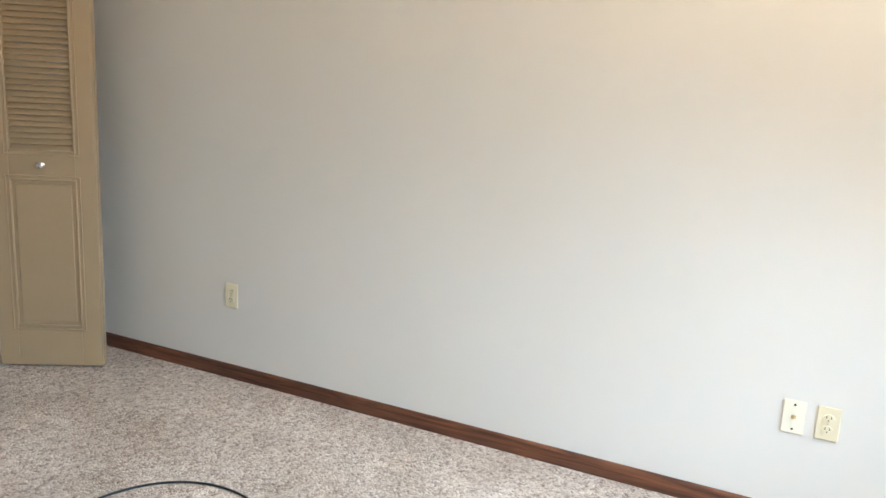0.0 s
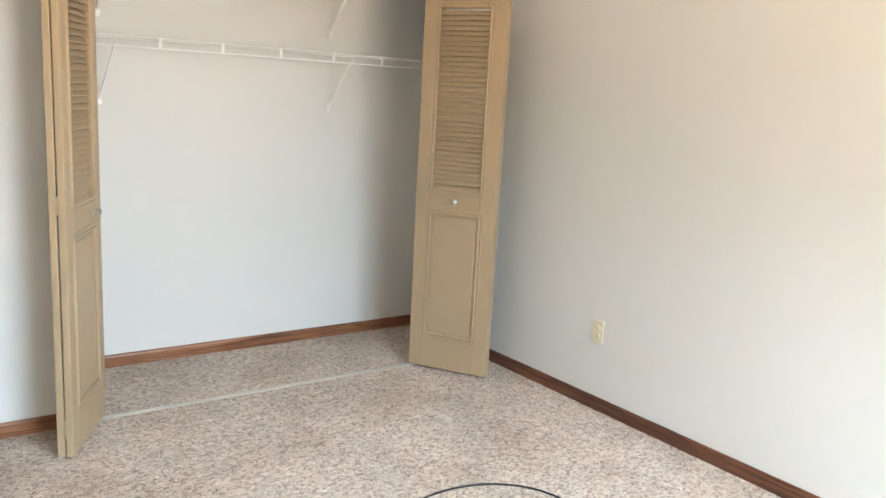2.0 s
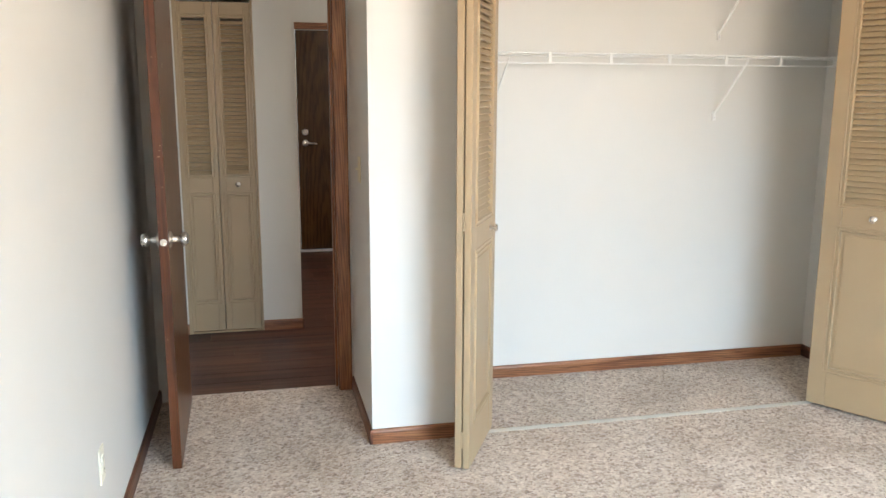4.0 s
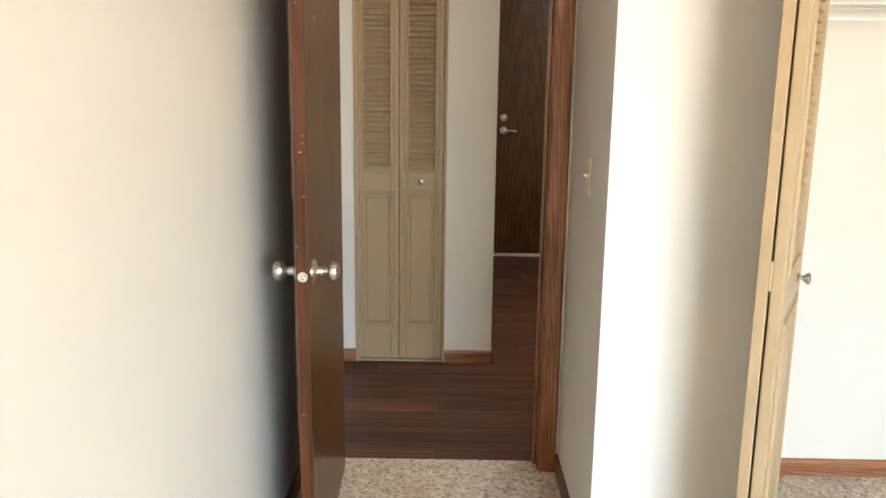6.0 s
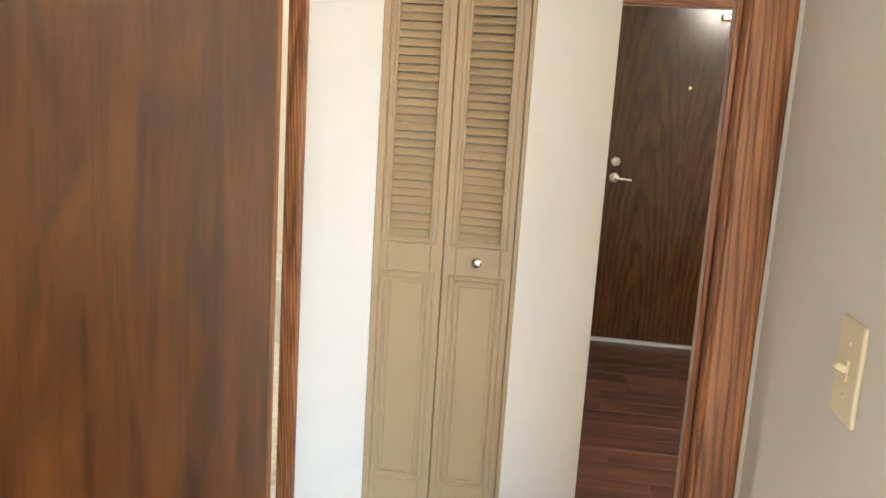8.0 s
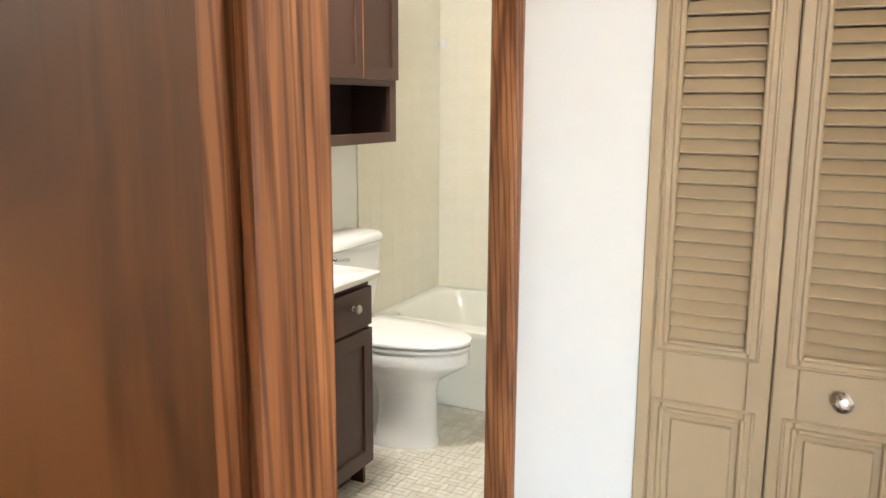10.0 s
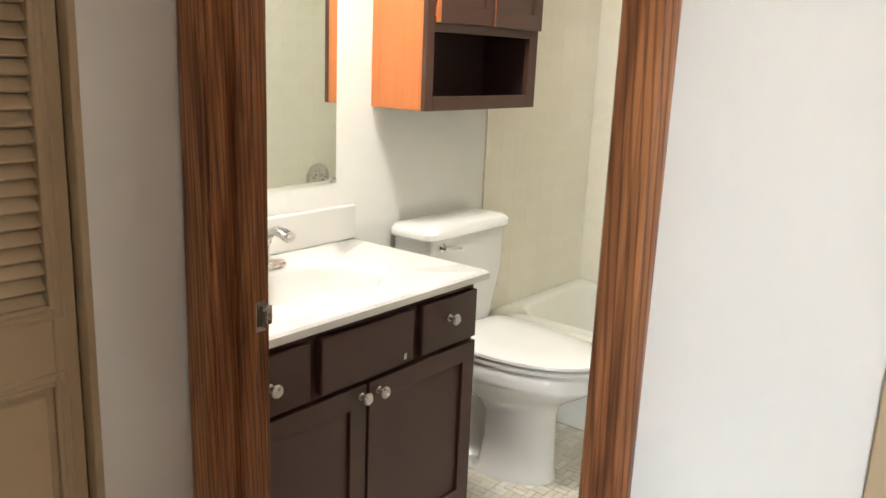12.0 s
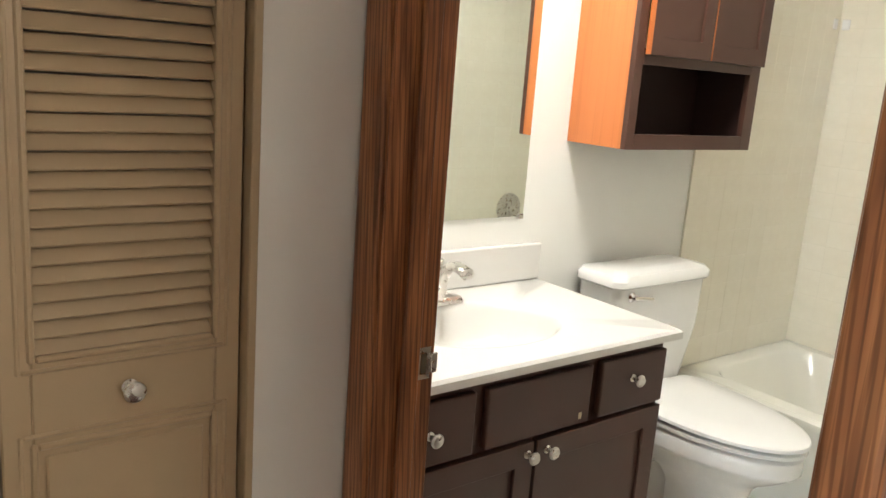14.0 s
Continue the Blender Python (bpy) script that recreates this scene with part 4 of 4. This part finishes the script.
for s in (-1, 1):
    rows = []
    for k in range(15):
        u = k / 14
        c = Vector((-2.27 - 0.19 * math.sin(u * 2.2), TY + s * 0.074, 0.285 - 0.23 * u))
        q = 0.042 - 0.010 * u
        rows.append([c + Vector((q * 0.7 * math.cos(a), q * 0.85 * math.sin(a), q * 0.7 * math.cos(a))) for a in [6.28319 * j / 14 for j in range(14)]])
    part("trapway", loft(B(), rows), PORCELAIN, toilet, "", True)
    part("bolt_cap", lathe(B(), [(0.014, 0), (0.014, 0.008), (0.010, 0.018), (0.003, 0.020)], (-2.30, TY + s * 0.118, 0.0), (0, 0, 1), 14), PORCELAIN, toilet, "", True)
part("foot", loft(B(), [oval(-2.30, TY, 0.10, 0.08, 0.14, z, 28, 2.0) for z in (0.0, 0.014)]), PORCELAIN, toilet)
rows = [oval(cx, TY, b, f, h, z, 56, 7.0) for b, f, h, z in ((0.175, 0.334, 0.188, 0.428), (0.178, 0.341, 0.193, 0.432), (0.178, 0.341, 0.193, 0.442), (0.172, 0.334, 0.187, 0.4455))]
part("seat", loft(B(), rows), PORCELAIN, toilet, "", True)
rows = [oval(cx, TY, b, f, h, z, 56, 7.0) for b, f, h, z in ((0.19, 0.334, 0.189, 0.4505), (0.195, 0.345, 0.196, 0.455), (0.194, 0.343, 0.194, 0.464), (0.18, 0.326, 0.182, 0.470), (0.11, 0.18, 0.10, 0.4735), (0.02, 0.03, 0.02, 0.474))]
part("lid", loft(B(), rows), PORCELAIN, toilet, "closed white lid", True)
for s in (-1, 1):
    part("lid_hinge", cyl(B(), (-2.418, TY + s * 0.075 - 0.02, 0.452), (-2.418, TY + s * 0.075 + 0.02, 0.452), 0.011, n=14), PORCELAIN, toilet, "", True)


TF = -2.405
rows = [rounded(BATH + 0.03, TF - 0.03, TY - 0.17, TY + 0.17, 0.42, 0.05), rounded(BATH + 0.02, TF - 0.012, TY - 0.185, TY + 0.185, 0.465, 0.045), rounded(BATH + 0.016, TF, TY - 0.218, TY + 0.218, 0.64, 0.04), rounded(BATH + 0.015, TF + 0.002, TY - 0.224, TY + 0.224, 0.800, 0.04)]
part("tank", loft(B(), rows), PORCELAIN, toilet, "", True)
rows = [rounded(BATH + 0.010, TF + 0.008, TY - 0.232, TY + 0.232, 0.801, 0.04), rounded(BATH + 0.008, TF + 0.014, TY - 0.240, TY + 0.240, 0.808, 0.045), rounded(BATH + 0.008, TF + 0.014, TY - 0.240, TY + 0.240, 0.826, 0.045), rounded(BATH + 0.016, TF + 0.002, TY - 0.229, TY + 0.229, 0.842, 0.045), rounded(BATH + 0.05, TF - 0.04, TY - 0.19, TY + 0.19, 0.850, 0.04)]
part("tank_lid", loft(B(), rows), PORCELAIN, toilet, "", True)
bm = lathe(B(), [(0.016, 0), (0.016, 0.006), (0.009, 0.012), (0.008, 0.02)], (TF, TY - 0.165, 0.776), (1, 0, 0), 16)
cyl(bm, (TF + 0.018, TY - 0.170, 0.776), (TF + 0.030, TY - 0.095, 0.769), 0.008, 0.006, 12)
part("flush_lever", bm, CHROME, toilet, "chrome flush lever", True)

toilet.location.z = BF
PLACE[toilet] = Matrix.Translation((-2.25, TY, BF))

TUB0, RIM = 2.905, 0.405
tub = thing("bathtub", (-1.83, 3.28, BF), "white alcove bathtub with a plain apron", "bathtub")
x0, x1, y0, y1 = BATH + 0.002, BATH_E - 0.002, TUB0, TUBWALL - 0.002
rows = [rounded(x0, x1, y0 + 0.02, y1, BF, 0.006), rounded(x0, x1, y0 + 0.02, y1, 0.33, 0.006), rounded(x0, x1, y0, y1, 0.365, 0.006), rounded(x0, x1, y0, y1, RIM - 0.012, 0.006), rounded(x0 + 0.006, x1 - 0.006, y0 + 0.012, y1 - 0.004, RIM, 0.008),
        rounded(x0 + 0.06, x1 - 0.06, y0 + 0.075, y1 - 0.05, RIM, 0.12), rounded(x0 + 0.075, x1 - 0.07, y0 + 0.088, y1 - 0.06, RIM - 0.012, 0.12), rounded(x0 + 0.14, x1 - 0.10, y0 + 0.12, y1 - 0.09, 0.20, 0.14), rounded(x0 + 0.24, x1 - 0.14, y0 + 0.16, y1 - 0.13, 0.09, 0.14), rounded(x0 + 0.4, x1 - 0.3, y0 + 0.28, y1 - 0.26, 0.075, 0.08)]
part("apron", loft(B(), rows[:5], False), TUBENAMEL, tub, "plain enamelled apron", True)
part("basin", loft(B(), rows[4:], False), TUBENAMEL, tub, "", True)

valve = thing("shower_valve", (BATH_E, 3.355, 0.725), "round brushed nickel shower valve on the tiled wall", "shower valve")
VYC, VZC = 3.355, 0.725
part("escutcheon", lathe(B(), [(0.085, 0), (0.085, 0.004), (0.070, 0.012), (0.045, 0.016), (0.030, 0.018)], (BATH_E - 0.012, VYC, VZC), (-1, 0, 0), 30), NICKEL, valve, "", True)
bm = lathe(B(), [(0.026, 0), (0.024, 0.03), (0.020, 0.05), (0.010, 0.054)], (BATH_E - 0.027, VYC, VZC), (-1, 0, 0), 20)
cyl(bm, (BATH_E - 0.065, VYC, VZC), (BATH_E - 0.075, VYC, VZC - 0.09), 0.010, 0.007, 12)
part("handle", bm, NICKEL, valve, "", True)

# unseen lamp added on the ceiling in place of a light over the mirror
lamp = thing("ceiling_light", (-2.02, 1.74, CEILING), "unseen round bathroom ceiling light, added to light the room", "ceiling light")
part("base", lathe(B(), [(0.18, 0), (0.18, 0.018), (0.17, 0.022)], (-2.02, 1.74, CEILING - 0.002), (0, 0, -1), 32), NICKEL, lamp, "nickel rim", True)
part("shade", lathe(B(), [(0.165, 0.022), (0.163, 0.045), (0.14, 0.07), (0.09, 0.09), (0.03, 0.1)], (-2.02, 1.74, CEILING - 0.002), (0, 0, -1), 32), BULB, lamp, "lit frosted glass shade", True)

# two white blocks in the tiled corner, standing in for bright reflections on the glaze
for name, m in (("adhesive_pad", pose(BATH + 0.035, TUBWALL - 0.0088, 1.722)), ("adhesive_pad", pose(BATH + 0.0088, TUBWALL - 0.05, 1.722, 0, 0, 90))):
    put(name, box(B(), -0.016, 0.016, -0.006, 0.0, -0.020, 0.020, 0.004, 2), PORCELAIN, None, "small white block standing in for a bright glint on the corner tiles", "adhesive pad", m=m)

# ---------------------------------------------------------------- pieces of floors and walls
PL, PW = 0.915, 0.1524
random.seed(3)
plank = mesh_of("plank", box(B(), 0.0006, PL - 0.0006, 0.0004, PW - 0.0004, -0.0115, 0.0, 0.0012), PLANK)
row = 0
y = 0.003
while y < ENTRY - 0.06:
    lo, hi = (HALL_W, 2.0) if y < EY0 - 0.02 else (PASS + 0.001, 2.0)
    x = lo - random.choice((0.15, 0.3, 0.45, 0.6, 0.75))
    deep = min(PW, ENTRY - 0.046 - y)
    if y < EY0 - 0.002 < y + PW:
        deep = EY0 - 0.002 - y
    while x < hi:
        a, b = max(x, lo), min(x + PL, hi)
        if b - a > 0.03:
            if a == x and b == x + PL and deep == PW:
                put("plank", None, None, HALLFLOOR, m=pose(x, y, 0), me=plank)
            else:
                bm = box(B(), 0.0006, b - a - 0.0006, 0.0004, deep - 0.0004, -0.0115, 0.0, 0.0012)
                put("plank", bm, PLANK, HALLFLOOR, m=pose(a, y, 0))
        x += PL
    y += deep
bm = box(B(), BX0, BX1, EY0 - 0.002, EY0 + 0.062, -0.0115, 0.0, 0.001)
put("plank", bm, PLANK, HALLFLOOR, m=pose(0, 0, 0))

by_name = {o.name: o for o in scene.objects}
floor_bath = by_name["floor_bath"]
structure("trim_bath_threshold", box(B(), BX0, BX1, EY0 + 0.061, EY1 + 0.02, -0.004, BF + 0.008, 0.004), COUNTER, "pale marble threshold of the bathroom")

UNIT = 0.0508
short = mesh_of("tile", box(B(), 0.0012, UNIT / 2 - 0.0012, 0.0012, UNIT - 0.0012, -0.003, 0.0008, 0.0008), FLOORTILE)
flat = mesh_of("tile", box(B(), 0.0012, UNIT - 0.0012, 0.0012, UNIT / 2 - 0.0012, -0.003, 0.0008, 0.0008), FLOORTILE)
rest = B()
nx, ny, made = int((BATH_E - BATH) / UNIT), int((TUB0 + 0.02 - EY1 - 0.02) / UNIT), 0
for i in range(nx):
    for j in range(ny):
        x, y = BATH + i * UNIT, EY1 + 0.02 + j * UNIT
        if x < -2.15 and y < VY1 - 0.1:
            continue
        near = -2.10 < x < -1.45 and 2.12 < y < 2.72
        for k in (0, 1):
            if (i + j) % 2:
                at, me = (x + k * UNIT / 2, y), short
            else:
                at, me = (x, y + k * UNIT / 2), flat
            tilt = random.uniform(-0.0004, 0.0004)
            if near and made < 300:
                put("tile", None, None, floor_bath, m=pose(at[0], at[1], BF + tilt), me=me)
                made += 1
            else:
                w, d = (UNIT / 2, UNIT) if me is short else (UNIT, UNIT / 2)
                box(rest, at[0] + 0.0012, at[0] + w - 0.0012, at[1] + 0.0012, at[1] + d - 0.0012, BF - 0.0035, BF + 0.0006 + tilt)
tagged(part("mosaic_rest", rest, FLOORTILE, floor_bath), kind="stuff")


def wall_tiles(parent, origin, right, n_across, n_up, size, skip=None):
    """Glazed tiles on a wall; right is the way across, up is z; each stands a little proud."""
    out = Vector((right.y, -right.x, 0))
    bed = B()
    w = n_across * size
    box(bed, 0, w, -0.0081, 0.0, 0, n_up * size)
    m = Matrix.Translation(origin) @ Matrix(((right.x, -out.x, 0, 0), (right.y, -out.y, 0, 0), (0, 0, 1, 0), (0, 0, 0, 1)))
    bmesh.ops.transform(bed, matrix=m, verts=bed.verts)
    part("grout", bed, GROUTW, parent)
    me = mesh_of("tile", box(B(), 0.0003, size - 0.0003, -0.0085, -0.0035, 0.0005, size - 0.0005, 0.0005), WALLTILE)
    for i in range(n_across):
        for j in range(n_up):
            jig = pose(i * size, random.uniform(-0.0001, 0.0001), j * size, random.uniform(-0.03, 0.03), 0, random.uniform(-0.02, 0.02))
            put("tile", None, None, parent, m=m @ jig, me=me)


GROUTW = paint("pale_grout", (0.80, 0.77, 0.64), 0.5, 0.0, 0.1)
TS = 0.1085
wall_tiles(by_name["wall_bath_north"], (BATH, TUBWALL, RIM + 0.002), Vector((1, 0, 0)), 14, 16, TS)
wall_tiles(by_name["wall_bath_west"], (BATH, TUBWALL - 0.0088 - 8 * 0.1035 + 0.0, RIM + 0.002), Vector((0, 1, 0)), 8, 17, 0.1035)
wall_tiles(by_name["wall_bath_east"], (BATH_E, TUBWALL - 0.009, RIM + 0.002), Vector((0, -1, 0)), 7, 16, TS)
